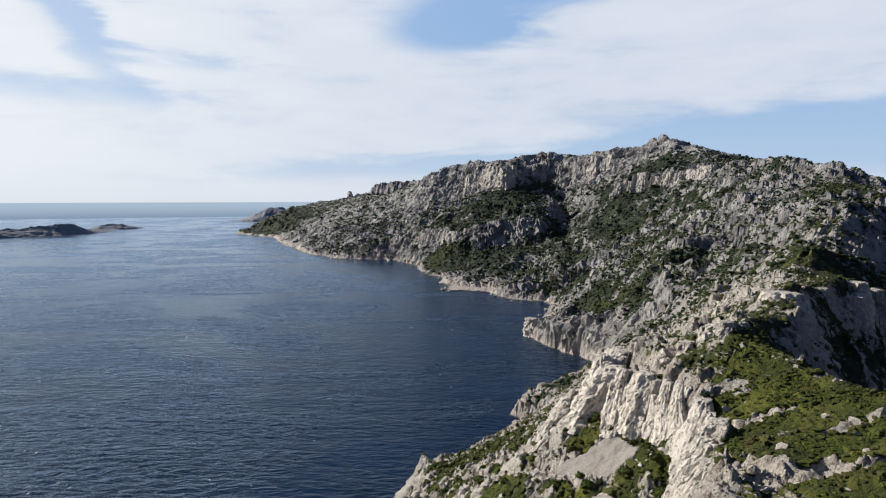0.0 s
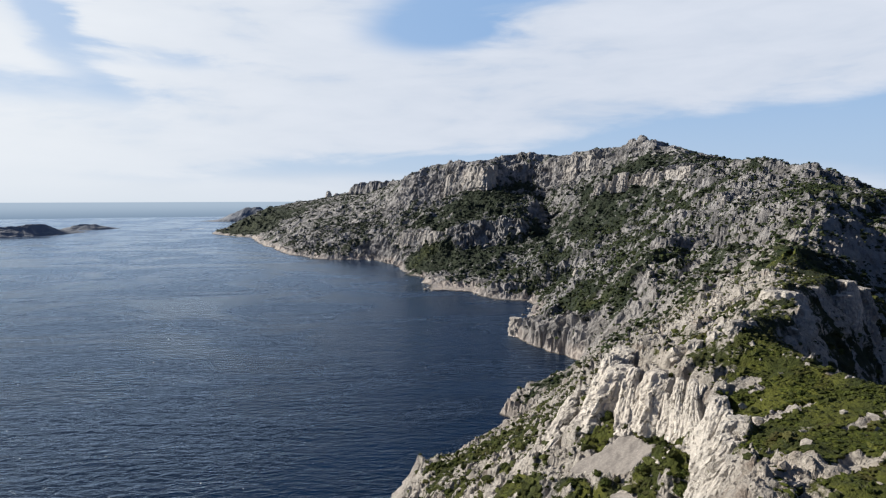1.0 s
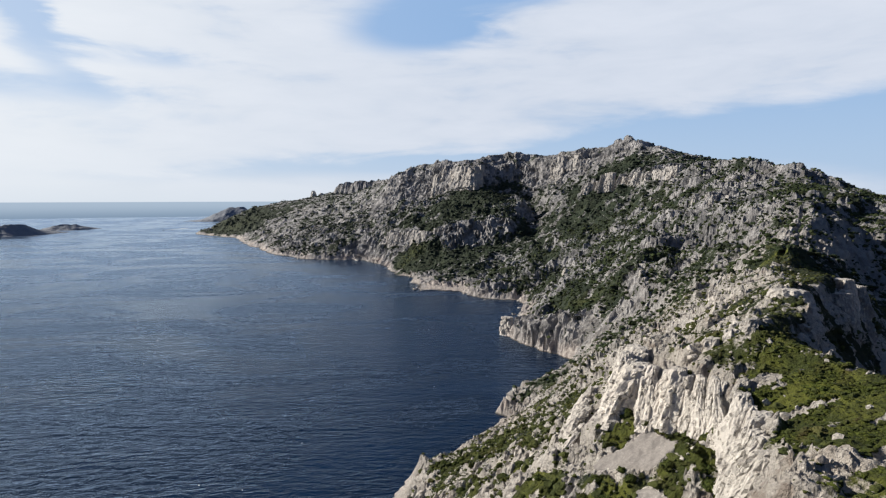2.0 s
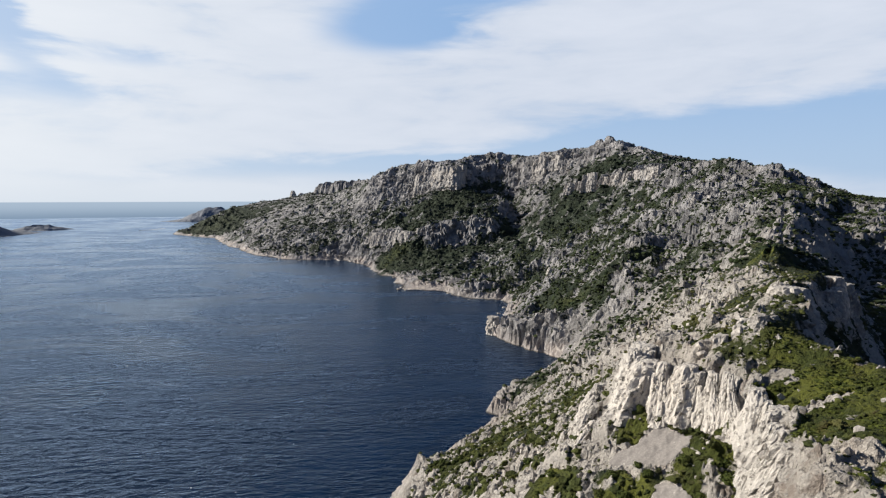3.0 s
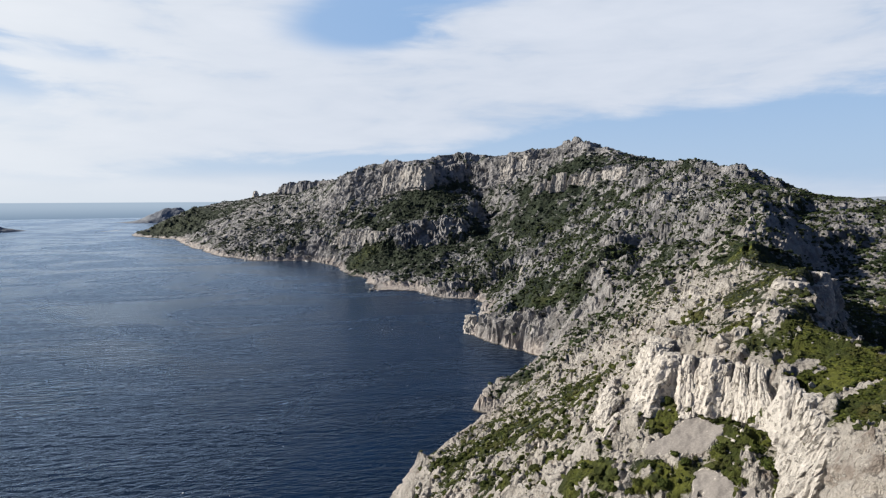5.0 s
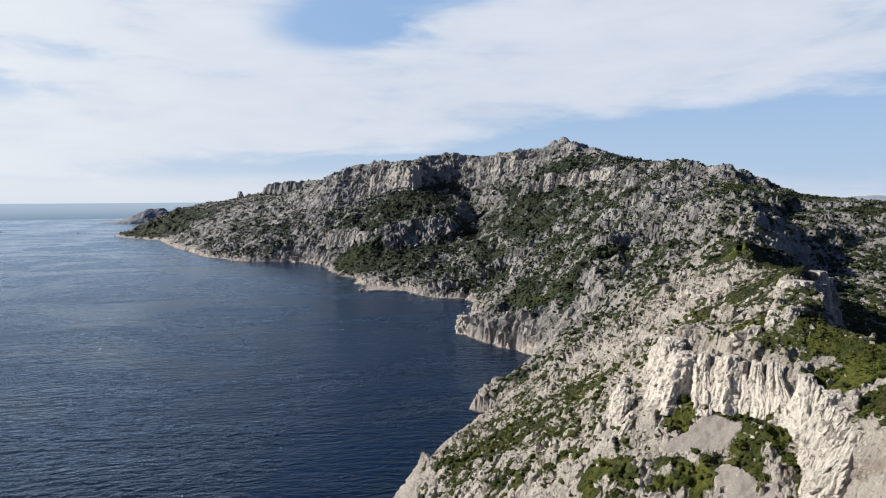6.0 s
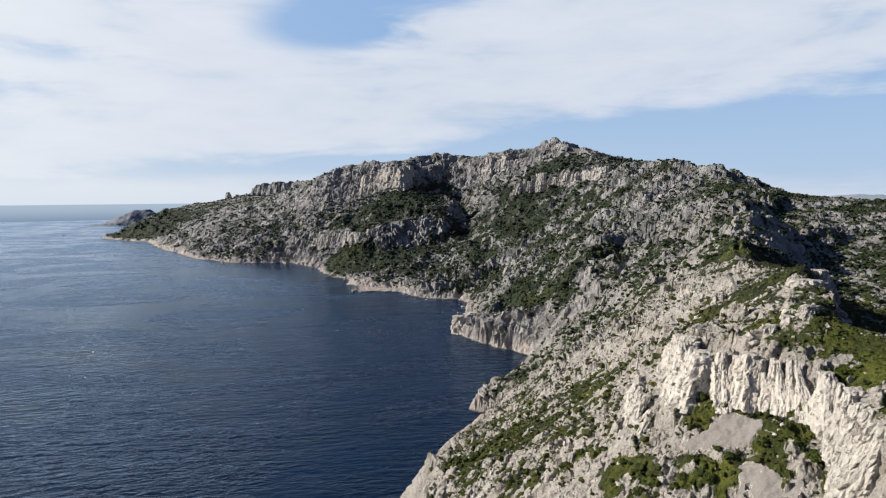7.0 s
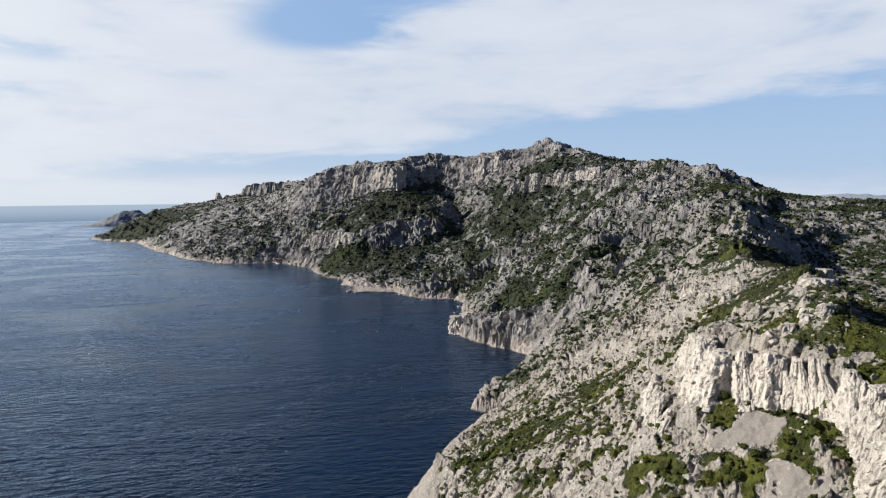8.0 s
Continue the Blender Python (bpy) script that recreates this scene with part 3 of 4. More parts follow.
SCREE = [(24.3, 101.7, 3.2, 1.0), (25.2, 98.7, 2.9, 1.0), (22.6, 98.1, 2.9, 1.0), (20.6, 101.0, 2.4, 1.0), (17.7, 101.5, 1.8, 1.0), (20.8, 90.9, 2.5, 1.0),
         (20.3, 88.0, 3.4, 1.0), (18.0, 90.0, 2.2, 1.0), (22.6, 85.4, 2.1, 1.0), (21.2, 86.4, 1.9, 1.0), (22.1, 147.6, 2.3, 1.0), (33.9, 185.7, 2.6, 1.0),
         (34.5, 195.3, 2.4, 1.0), (13.8, 137.8, 2.0, 1.0), (14.4, 120.7, 2.1, 1.0), (17.3, 186.8, 1.8, 1.0), (13.1, 123.9, 1.4, 1.0)]


def spread(places, x, y):
    total = np.zeros(x.shape)
    for cx, cy, reach, weight in places:
        total += weight * np.exp(-((x - cx) ** 2 + (y - cy) ** 2) / reach**2)
    return total


def terrain(x, y):
    """Final height, green cover and scree at points of the plan."""
    far = smooth(np.hypot(x + 20, y), 250, 600)
    h0 = lie(x, y)
    e = 2.5 + 5 * far
    slope = np.hypot(lie(x + e, y) - lie(x - e, y), lie(x, y + e) - lie(x, y - e)) / (2 * e)
    steep = smooth(slope, 0.45, 1.3)
    # flutes and buttresses: the plan is bent, so that only steep ground shows it
    bend = np.maximum(0.4 + 0.6 * steep, far)
    wx = bend * (fbm(x, y, 6, 3, 11) * 0.7 + fbm(x, y, 42, 2, 15) * (1.5 + 4.5 * far))
    wy = bend * (fbm(x, y, 6, 3, 21) * 0.7 + fbm(x, y, 42, 2, 25) * (1.5 + 4.5 * far))
    h = lie(x + wx, y + wy)
    ragged = fbm(x, y, 2.6, 3, 47)
    scree = np.clip(spread(SCREE, x + wx * 0.5 + 0.9 * ragged, y + wy * 0.5) - 0.16 + 0.22 * ragged, 0, 1)
    thicket = np.clip(spread([(*q, 0.85) for q in THICKETS], x + 0.8 * fbm(x, y, 3, 2, 39), y), 0, 1)
    scree = np.clip(scree - 1.1 * thicket * np.clip(0.6 + 1.5 * fbm(x, y, 2.2, 2, 49), 0, 1), 0, 1)
    veg = 0.40 + 0.17 * far + spread(GREEN, x, y) + 0.75 * thicket * np.clip(0.75 + 1.3 * fbm(x, y, 3.4, 3, 43), 0, 1.15) + (0.2 + 0.14 * far) * fbm(x, y, 26, 4, 31) + 0.26 * fbm(x, y, 7, 3, 33) + 0.26 * fbm(x, y, 90, 2, 35) - 0.36 * smooth(slope, 0.65, 1.3)
    veg = veg + np.clip(spread(GRASS, x, y), 0, 1) * (0.3 * fbm(x * 0.6, y, 4.5, 3, 37) + 0.08 - 0.75 * smooth(fbm(x * 0.45, y, 5.5, 4, 38), 0.22, 0.5))
    veg = veg - 0.22 * far * smooth(h0, 135, 185)
    veg = np.where(scree > 0.3, veg - scree, veg) - 0.5 * smooth(h, 9, 2)
    veg = np.clip(veg, 0, 1)
    bare = 1 - 0.75 * smooth(veg, 0.42, 0.62)
    bare = bare * (1 - smooth(scree, 0.25, 0.5))
    # clefted blocks of three sizes and ragged crests between
    ux, uy = x + fbm(x, y, 5, 2, 41) * 0.8, y + fbm(x, y, 5, 2, 45) * 0.8
    b1, c1 = blocks(ux * 0.8, uy, 13.0, 51)
    b2, c2 = blocks(ux, uy * 0.85, 4.6, 61)
    b3, c3 = blocks(ux, uy, 1.7, 71)
    level = 1 - 0.8 * smooth(slope, 0.8, 1.7)
    rough = (b1 * smooth(c1, 0, 0.2) - 0.45) * (1.7 + 1.6 * far)
    rough += (b2 * smooth(c2, 0, 0.3) - 0.4) * (2.6 + 0.6 * far)
    rough += (b3 * smooth(c3, 0, 0.42) - 0.35) * (1.15 - 0.75 * far)
    b4, c4 = blocks(ux + 31, uy, 0.85, 75)
    rough += (b4 * smooth(c4, 0, 0.45) - 0.35) * 0.36 * (1 - far)
    rough += (crests(x, y, 34, 4, 81) - 0.5) * (1.2 + 2.0 * far)
    rough = rough * (1 - 0.5 * smooth(np.hypot(x, y), 1300, 1900)) * (1 - 0.45 * far * smooth(h0, 150, 185))
    gully = (crests(x + 0.4 * y, y, 120, 3, 85) - 0.55) * 9.0 * far * smooth(h0, 5, 50) * smooth(slope, 0.15, 0.5)
    gully = gully + (crests(x, y + 0.3 * x, 48, 3, 87) - 0.5) * 8.0 * far * smooth(h0, 3, 25) * smooth(slope, 0.2, 0.5)
    # the wall with the row of columns stays even
    gully = gully * (1 - 0.85 * np.clip(spread([(235, 885, 32, 1.0), (265, 850, 32, 1.0), (290, 800, 32, 1.0), (308, 755, 32, 1.0)], x, y), 0, 1))
    # ribs and clefts down the middle slopes
    ribs = smooth(np.hypot(x + 20, y), 170, 330) * smooth(h0, 4, 30) * smooth(slope, 0.15, 0.4)
    gully = gully + ribs * ((crests(x + fbm(x, y, 60, 2, 97) * 9, y - 0.5 * x, 62, 2, 99) - 0.5) * 12.0 + (crests(x, y, 24, 2, 105) - 0.5) * 5.5)
    # the sea has cut a low broken step along the far shore
    gully = gully + far * smooth(h0, 0.3, 3.5) * smooth(h0, 40, 8) * np.clip(1.0 + 4.0 * fbm(x, y, 38, 3, 89), 0, 7)
    h = h + gully + rough * level * bare * smooth(h0, -2.0, 5.0) * (0.5 + 0.5 * smooth(slope, 0.15, 0.5)) + 0.25 * fbm(x, y, 3.0, 3, 91)
    # ledges of the bedding on the far cliffs
    bed = 9.0
    ledge = np.floor(h / bed + 0.3 * fbm(x, y, 120, 2, 95))
    part = h / bed + 0.3 * fbm(x, y, 120, 2, 95) - ledge
    h = h + far * 0.4 * bed * (smooth(part, 0.25, 0.75) - part) * bare
    return h, veg, scree


def make_mesh(name, verts, faces, mat, shade=False):
    me = bpy.data.meshes.new(name)
    n = faces.shape[1]
    me.vertices.add(len(verts))
    me.vertices.foreach_set("co", np.ascontiguousarray(verts, np.float32).ravel())
    me.loops.add(faces.size)
    me.loops.foreach_set("vertex_index", np.ascontiguousarray(faces, np.int32).ravel())
    me.polygons.add(len(faces))
    me.polygons.foreach_set("loop_start", np.arange(0, faces.size, n, dtype=np.int32))
    me.polygons.foreach_set("use_smooth", np.full(len(faces), shade))
    me.update(calc_edges=True)
    me.materials.append(mat)
    return me


def add_values(me, name, values):
    me.attributes.new(name, "FLOAT", "POINT").data.foreach_set("value", np.ascontiguousarray(values, np.float32))


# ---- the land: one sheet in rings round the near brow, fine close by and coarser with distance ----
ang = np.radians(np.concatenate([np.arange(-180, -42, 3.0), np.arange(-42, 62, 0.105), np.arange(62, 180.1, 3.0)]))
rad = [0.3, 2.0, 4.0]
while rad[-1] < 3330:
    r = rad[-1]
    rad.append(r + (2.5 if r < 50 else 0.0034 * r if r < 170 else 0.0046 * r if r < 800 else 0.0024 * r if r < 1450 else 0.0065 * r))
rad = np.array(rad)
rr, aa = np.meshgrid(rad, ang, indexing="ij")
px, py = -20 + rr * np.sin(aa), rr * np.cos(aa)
inside = (px > X0) & (px < X1) & (py > Y0) & (py < Y1)
flat = np.where(inside, lie(px, py), -9.0)
keep = inside & (flat > -6.0)
index = np.full(px.shape, -1)
quad = keep[:-1, :-1] | keep[1:, :-1] | keep[:-1, 1:] | keep[1:, 1:]
quad &= inside[:-1, :-1] & inside[1:, :-1] & inside[:-1, 1:] & inside[1:, 1:]
used = np.zeros(px.shape, bool)
used[:-1, :-1] |= quad
used[1:, :-1] |= quad
used[:-1, 1:] |= quad
used[1:, 1:] |= quad
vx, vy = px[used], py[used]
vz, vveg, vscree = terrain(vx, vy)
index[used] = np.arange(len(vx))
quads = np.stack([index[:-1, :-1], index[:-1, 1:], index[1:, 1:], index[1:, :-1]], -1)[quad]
# break the steep faces: beds and blocks stand out or lie back along the fall of the ground
e = 3.0
gx, gy = (lie(vx + e, vy) - lie(vx - e, vy)) / (2 * e), (lie(vx, vy + e) - lie(vx, vy - e)) / (2 * e)
fall = np.hypot(gx, gy) + 1e-6
gx, gy = gx / fall, gy / fall
far = smooth(np.hypot(vx + 20, vy), 200, 700)
tall = 1.5 + 5.0 * far
side = vx * gy - vy * gx + 4 * fbm(vx, vy, 20, 2, 101)
face = fbm(side, vz * 0.8, 3.2 * tall, 4, 103, 0.6) * 0.7 * tall
hb, cb = blocks(side, vz * 0.75, 1.7 * tall, 107)
face += (hb * smooth(cb, 0, 0.3) - 0.4) * 0.5 * tall
face += perlin(vz / (1.5 * tall) + 0.6 * fbm(vx, vy, 40, 2, 109), side / 40, 111) * 0.45 * tall
face *= smooth(fall, 0.5, 1.2) * smooth(vz, 0.5, 5) * (1 - vscree)
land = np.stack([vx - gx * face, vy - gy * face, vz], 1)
middle = land[quads].mean(1)


def land_piece(name, chosen, label, category, kind):
    faces = quads[chosen]
    ids, back = np.unique(faces, return_inverse=True)
    me = make_mesh(name, land[ids], back.reshape(faces.shape), GROUND)
    add_values(me, "veg", vveg[ids])
    add_values(me, "scree", vscree[ids])
    # 0 near to 1 far, drives the haze tint of the rock
    add_values(me, "farness", smooth(np.hypot(land[ids, 0] + 20, land[ids, 1]), 120, 600))
    add_values(me, "grass", np.clip(spread(GRASS, land[ids, 0], land[ids, 1]) + spread([(*q, 0.6) for q in THICKETS], land[ids, 0], land[ids, 1]), 0, 1))
    return tagged(new(name, me), label, category, "", kind)


is_mountain = middle[:, 1] > 560 + 0.25 * (middle[:, 0] - 260)
land_piece("ground", ~is_mountain, "rugged pale limestone headland with green scrub patches above the sea", "headland", "structure")
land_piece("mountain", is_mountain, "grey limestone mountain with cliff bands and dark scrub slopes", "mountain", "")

# ---- the sea ----


def build_sea():
    ang = np.radians(np.arange(0, 360, 2.0))
    rad = np.array([0.5, 60, 150, 300, 600, 1200, 2400, 4990])
    r, a = np.meshgrid(rad, ang, indexing="ij")
    verts = np.stack([-20 + r * np.sin(a), r * np.cos(a), np.zeros_like(r)], -1).reshape(-1, 3)
    i, j = np.meshgrid(np.arange(len(rad) - 1), np.arange(len(ang)), indexing="ij")
    k = (j + 1) % len(ang)
    n = len(ang)
    faces = np.stack([i * n + j, (i + 1) * n + j, (i + 1) * n + k, i * n + k], -1).reshape(-1, 4)[:, ::-1]
    return tagged(new("water", make_mesh("water", verts, faces, SEA, True)), "dark blue sea with wind streaks and small waves", "sea", "", "structure")


build_sea()

# ---- islands and distant land ----


def island(name, crest, half_width, step, label, category, bare=0.5, kind="", mat=GROUND):
    """A long rocky mound along a crest line, with a broken shore."""
    crest = np.array(crest, float)
    x0, y0 = crest[:, :2].min(0) - half_width * 1.2
    x1, y1 = crest[:, :2].max(0) + half_width * 1.2
    gx, gy = np.meshgrid(np.arange(x0, x1, step), np.arange(y0, y1, step))
    h = np.full(gx.shape, -6.0)
    wide = half_width * (1 + 0.35 * fbm(gx, gy, half_width, 3, 7))
    for a, b in zip(crest, crest[1:]):
        d = b[:2] - a[:2]
        t = np.clip(((gx - a[0]) * d[0] + (gy - a[1]) * d[1]) / (d @ d), 0, 1)
        far = np.hypot(gx - a[0] - t * d[0], gy - a[1] - t * d[1])
        top = a[2] + t * (b[2] - a[2])
        h = np.maximum(h, (top + 4) * np.clip(1 - far / wide, -0.2, 1) ** 1.0 - 4)
    h = h + (crests(gx, gy, 12 * step, 4, 17) - 0.6) * 0.35 * np.clip(h, 0, 30) + 1.2 * fbm(gx, gy, 3 * step, 3, 19)
    keep = h > -3
    quad = keep[:-1, :-1] | keep[1:, :-1] | keep[:-1, 1:] | keep[1:, 1:]
    idx = np.arange(gx.size).reshape(gx.shape)
    faces = np.stack([idx[:-1, :-1], idx[:-1, 1:], idx[1:, 1:], idx[1:, :-1]], -1)[quad]
    ids, back = np.unique(faces, return_inverse=True)
    verts = np.stack([gx, gy, h], -1).reshape(-1, 3)[ids]
    me = make_mesh(name, verts, back.reshape(faces.shape), mat)
    veg = np.clip(0.9 - bare + 0.3 * fbm(verts[:, 0], verts[:, 1], 60, 3, 23) - 0.5 * smooth(verts[:, 2], 6, 1), 0, 1)
    add_values(me, "veg", veg)
    add_values(me, "scree", np.zeros(len(verts)))
    add_values(me, "grass", np.zeros(len(verts)))
    # fully far, so the whole mound takes the haze tint
    add_values(me, "farness", np.ones(len(verts)))
    return tagged(new(name, me), label, category, "", kind)


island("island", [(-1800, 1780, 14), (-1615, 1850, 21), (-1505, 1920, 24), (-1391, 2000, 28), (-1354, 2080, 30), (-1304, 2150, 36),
                  (-1280, 2200, 34), (-1282, 2260, 17), (-1287, 2380, 6)], 75, 6, "long low rocky island, painted blue-grey for distance haze", "island", 0.55, "", HAZY_ROCK)
island("island", [(-1378, 2560, 17), (-1360, 2600, 23), (-1334, 2640, 20), (-1317, 2700, 8)], 70, 5, "small flat dark rocky island in the sea", "island", 0.55, "", HAZY_ROCK)
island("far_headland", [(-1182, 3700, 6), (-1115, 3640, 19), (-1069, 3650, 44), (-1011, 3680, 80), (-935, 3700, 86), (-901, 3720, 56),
                        (-751, 3760, 42), (-500, 3700, 40)], 110, 8, "distant dark headland with a blunt rocky top", "headland", 0.5, "", HAZY_ROCK)
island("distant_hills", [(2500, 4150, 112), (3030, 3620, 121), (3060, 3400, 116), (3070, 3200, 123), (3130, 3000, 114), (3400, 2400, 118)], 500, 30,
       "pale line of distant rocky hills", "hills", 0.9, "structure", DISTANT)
island("hill", [(1500, 1950, 60), (1572, 1900, 83), (1594, 1850, 99), (1600, 1790, 99), (1640, 1700, 84)], 260, 12, "rounded dark scrub-covered hill inland", "hill", 0.2)
island("plain", [(1400, 2300, 52), (1700, 2000, 50), (2000, 1500, 55), (2300, 1000, 55)], 900, 30, "low scrub-covered land inland of the mountain", "ground", 0.3, "structure")

# ---- solids for scattering ----


def ball(level):
    bm = bmesh.new()
    bmesh.ops.create_icosphere(bm, subdivisions=level, radius=1.0)
    verts = np.array([v.co[:] for v in bm.verts])
    faces = np.array([[v.index for v in f.verts] for f in bm.faces])
    bm.free()
    return verts, faces


BALL_1, BALL_2, BALL_3 = ball(1), ball(2), ball(3)


def lumpy(shape, seed, amount):
    """A ball with every point pushed in or out, for clumps of leaves."""
    rng = np.random.default_rng(seed)
    return shape[0] * (1 + amount * (rng.random(len(shape[0])) - 0.5))[:, None], shape[1]


def hewn(shape, seed, cuts=9):
    """A ball cut by planes into an angular, weathered stone."""
    rng = np.random.default_rng(seed)
    v = shape[0].copy()
    for _ in range(cuts):
        n = rng.normal(size=3)
        n /= np.linalg.norm(n)
        over = np.maximum(v @ n - rng.uniform(0.3, 0.66), 0)
        v -= over[:, None] * n
    v *= 1 + 0.07 * (rng.random(len(v)) - 0.5)[:, None]
    return v, shape[1]


def merged(name, shapes, places, sizes, turns, squash, mat, label, category, pick):
    """Many copies of a few shapes as one object of kind stuff."""
    verts, faces, at = [], [], 0
    for k, (sv, sf) in enumerate(shapes):
        mine = np.flatnonzero(pick % len(shapes) == k)
        c, s = np.cos(turns[mine])[:, None], np.sin(turns[mine])[:, None]
        x, y, z = sv[None, :, 0] * sizes[mine, None], sv[None, :, 1] * sizes[mine, None] * (0.75 + 0.25 * c), sv[None, :, 2] * (sizes * squash)[mine, None]
        v = np.stack([x * c - y * s, x * s + y * c, z], -1) + places[mine][:, None]
        verts.append(v.reshape(-1, 3))
        faces.append((sf[None] + (at + np.arange(len(mine)) * len(sv))[:, None, None]).reshape(-1, 3))
        at += len(mine) * len(sv)
    me = make_mesh(name, np.concatenate(verts), np.concatenate(faces), mat)
    return tagged(new(name, me), label, category, "", "stuff")


def scatter(rng, count, inner, outer, low, high):
    """Points of the land between two distances from the near brow, and what grows there."""
    n = int(count * 8)
    a = np.radians(rng.uniform(low, high, n))
    r = np.sqrt(rng.uniform(inner**2, outer**2, n))
    x, y = -20 + r * np.sin(a), r * np.cos(a)
    ok = lie(x, y) > 2.5
    x, y = x[ok], y[ok]
    h, veg, scree = terrain(x, y)
    fine = np.hypot(lie(x + 2, y) - lie(x - 2, y), lie(x, y + 2) - lie(x, y - 2)) / 4
    broad = np.hypot(lie(x + 8, y) - lie(x - 8, y), lie(x, y + 8) - lie(x, y - 8)) / 16
    slope = np.where(np.hypot(x + 20, y) > 330, 1.6 * broad, 1.25 * fine)
    return x, y, h, veg, scree, slope


rng = np.random.default_rng(5)
SCRUB_1 = [lumpy(BALL_1, k, 0.9) for k in range(5)]
SCRUB_2 = [lumpy(BALL_2, k, 0.7) for k in range(5)]
STONES = [hewn(BALL_2, k) for k in range(6)]
for count, inner, outer, low, high, small, large, shapes in (
        (5200, 45, 330, -20, 58, 0.3, 1.25, SCRUB_2), (26000, 330, 800, -3, 56, 0.45, 2.0, SCRUB_1), (20000, 800, 1550, -16, 42, 0.9, 3.4, SCRUB_1),
        (3500, 1550, 2800, -24, 10, 2.0, 5.0, SCRUB_1), (26000, 45, 330, -14, 56, 0.18, 0.62, SCRUB_1)):
    x, y, h, veg, scree, slope = scatter(rng, count, inner, outer, low, high)
    chance = (smooth(veg, 0.12, 0.62) if large > 0.6 else 0.3 + 0.7 * veg) * (1 - 0.8 * smooth(slope, 1.2, 2.4)) * (1 - 0.95 * smooth(scree, 0.2, 0.45)) * (1 - 0.9 * smooth(h, 168, 192))
    ok = np.flatnonzero(rng.random(len(x)) < chance)[:count]
    size = small + (large - small) * rng.random(len(ok)) ** 1.7
    size = np.where((h[ok] > 78) & (outer < 400), 0.6 * size, size)
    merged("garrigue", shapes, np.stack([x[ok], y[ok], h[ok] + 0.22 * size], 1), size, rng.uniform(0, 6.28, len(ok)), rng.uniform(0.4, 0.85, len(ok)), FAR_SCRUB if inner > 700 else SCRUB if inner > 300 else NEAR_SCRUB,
           "low dark green evergreen scrub dotting the limestone slopes", "scrub", np.arange(len(ok)))

x, y, h, veg, scree, slope = scatter(rng, 9000, 50, 150, 8, 58)
chance = smooth(spread(GRASS[:4], x, y), 0.15, 0.7) * smooth(veg, 0.35, 0.55) * smooth(fbm(x, y, 6, 3, 53), -0.35, 0.25)
ok = np.flatnonzero(rng.random(len(x)) < chance)[:7000]
size = 0.16 + 0.34 * rng.random(len(ok)) ** 2
merged("heath", SCRUB_1, np.stack([x[ok], y[ok], h[ok] + 0.1 * size], 1), size, rng.uniform(0, 6.28, len(ok)), rng.uniform(0.3, 0.55, len(ok)), HEATH,
       "low green and brown heath cushions covering the flat top", "heath", np.arange(len(ok)))

x, y, h, veg, scree, slope = scatter(rng, 4800, 45, 330, -20, 58)
chance = (0.25 + 0.75 * smooth(veg, 0.75, 0.3)) * (1 - smooth(scree, 0.1, 0.4))
ok = np.flatnonzero(rng.random(len(x)) < chance)[:4800]
size = 0.25 + 0.9 * rng.random(len(ok)) ** 2.5
merged("rubble", STONES[:3] + [hewn(BALL_1, 20 + k, 5) for k in range(5)], np.stack([x[ok], y[ok], h[ok] + 0.1 * size], 1), size, rng.uniform(0, 6.28, len(ok)), rng.uniform(0.5, 1.0, len(ok)), ROCK,
       "loose pale limestone blocks lying among the scrub", "rubble", np.arange(len(ok)))

# ---- boulders: one mesh for each of a few forms, set one by one ----
BOULDERS = []
for k in range(8):
    v, f = hewn(BALL_3, 40 + k, 13)
    v = v * (1 + 0.10 * np.array([noise.noise(Vector(p * 2.3)) for p in v]))[:, None] * (1.0, 0.8, 0.62)
    BOULDERS.append(make_mesh("boulder", v, f, ROCK))
x, y, h, veg, scree, slope = scatter(rng, 900, 50, 260, -4, 56)
ridge = np.exp(-((x - 44) ** 2 + (y - 112) ** 2) / 14**2) + 0.5 * np.exp(-((x - 66) ** 2 + (y - 138) ** 2) / 12**2)
chance = (0.03 + 0.5 * ridge + 0.03 * smooth(slope, 1.0, 0.3)) * (1 - 0.9 * smooth(scree, 0.35, 0.6))
for i in np.flatnonzero(rng.random(len(x)) < chance)[:150]:
    ob = new("boulder", BOULDERS[i % 8])
    s = 0.5 + 1.1 * rng.random() ** 2
    ob.matrix_world = pose(x[i], y[i], h[i] - 0.05 * s, rng.uniform(-15, 15), rng.uniform(-15, 15), rng.uniform(0, 360)) @ Matrix.Scale(s, 4)
    tagged(ob, "weathered pale limestone boulder on the scrubby headland", "boulder", "boulders on the headland")

# rocks that stand in the shallow water along the shore
for i, (x, y) in enumerate([p for p in SHORE if 600 < p[1] < 1250]):
    for k in range(2):
        ob = new("shore_rock", BOULDERS[(3 * i + k) % 8])
        s = rng.uniform(2.0, 4.8) * (0.8 + y / 2500)
        ob.matrix_world = pose(x - rng.uniform(-3, 7), y - rng.uniform(-12, 12), -0.1 * s, rng.uniform(-10, 10), rng.uniform(-10, 10), rng.uniform(0, 360)) @ Matrix.Scale(s, 4)
        tagged(ob, "pale sea-washed limestone rock standing in the shallows", "rock", "rocks along the shore")

# ---- pillars along the amphitheatre wall ----


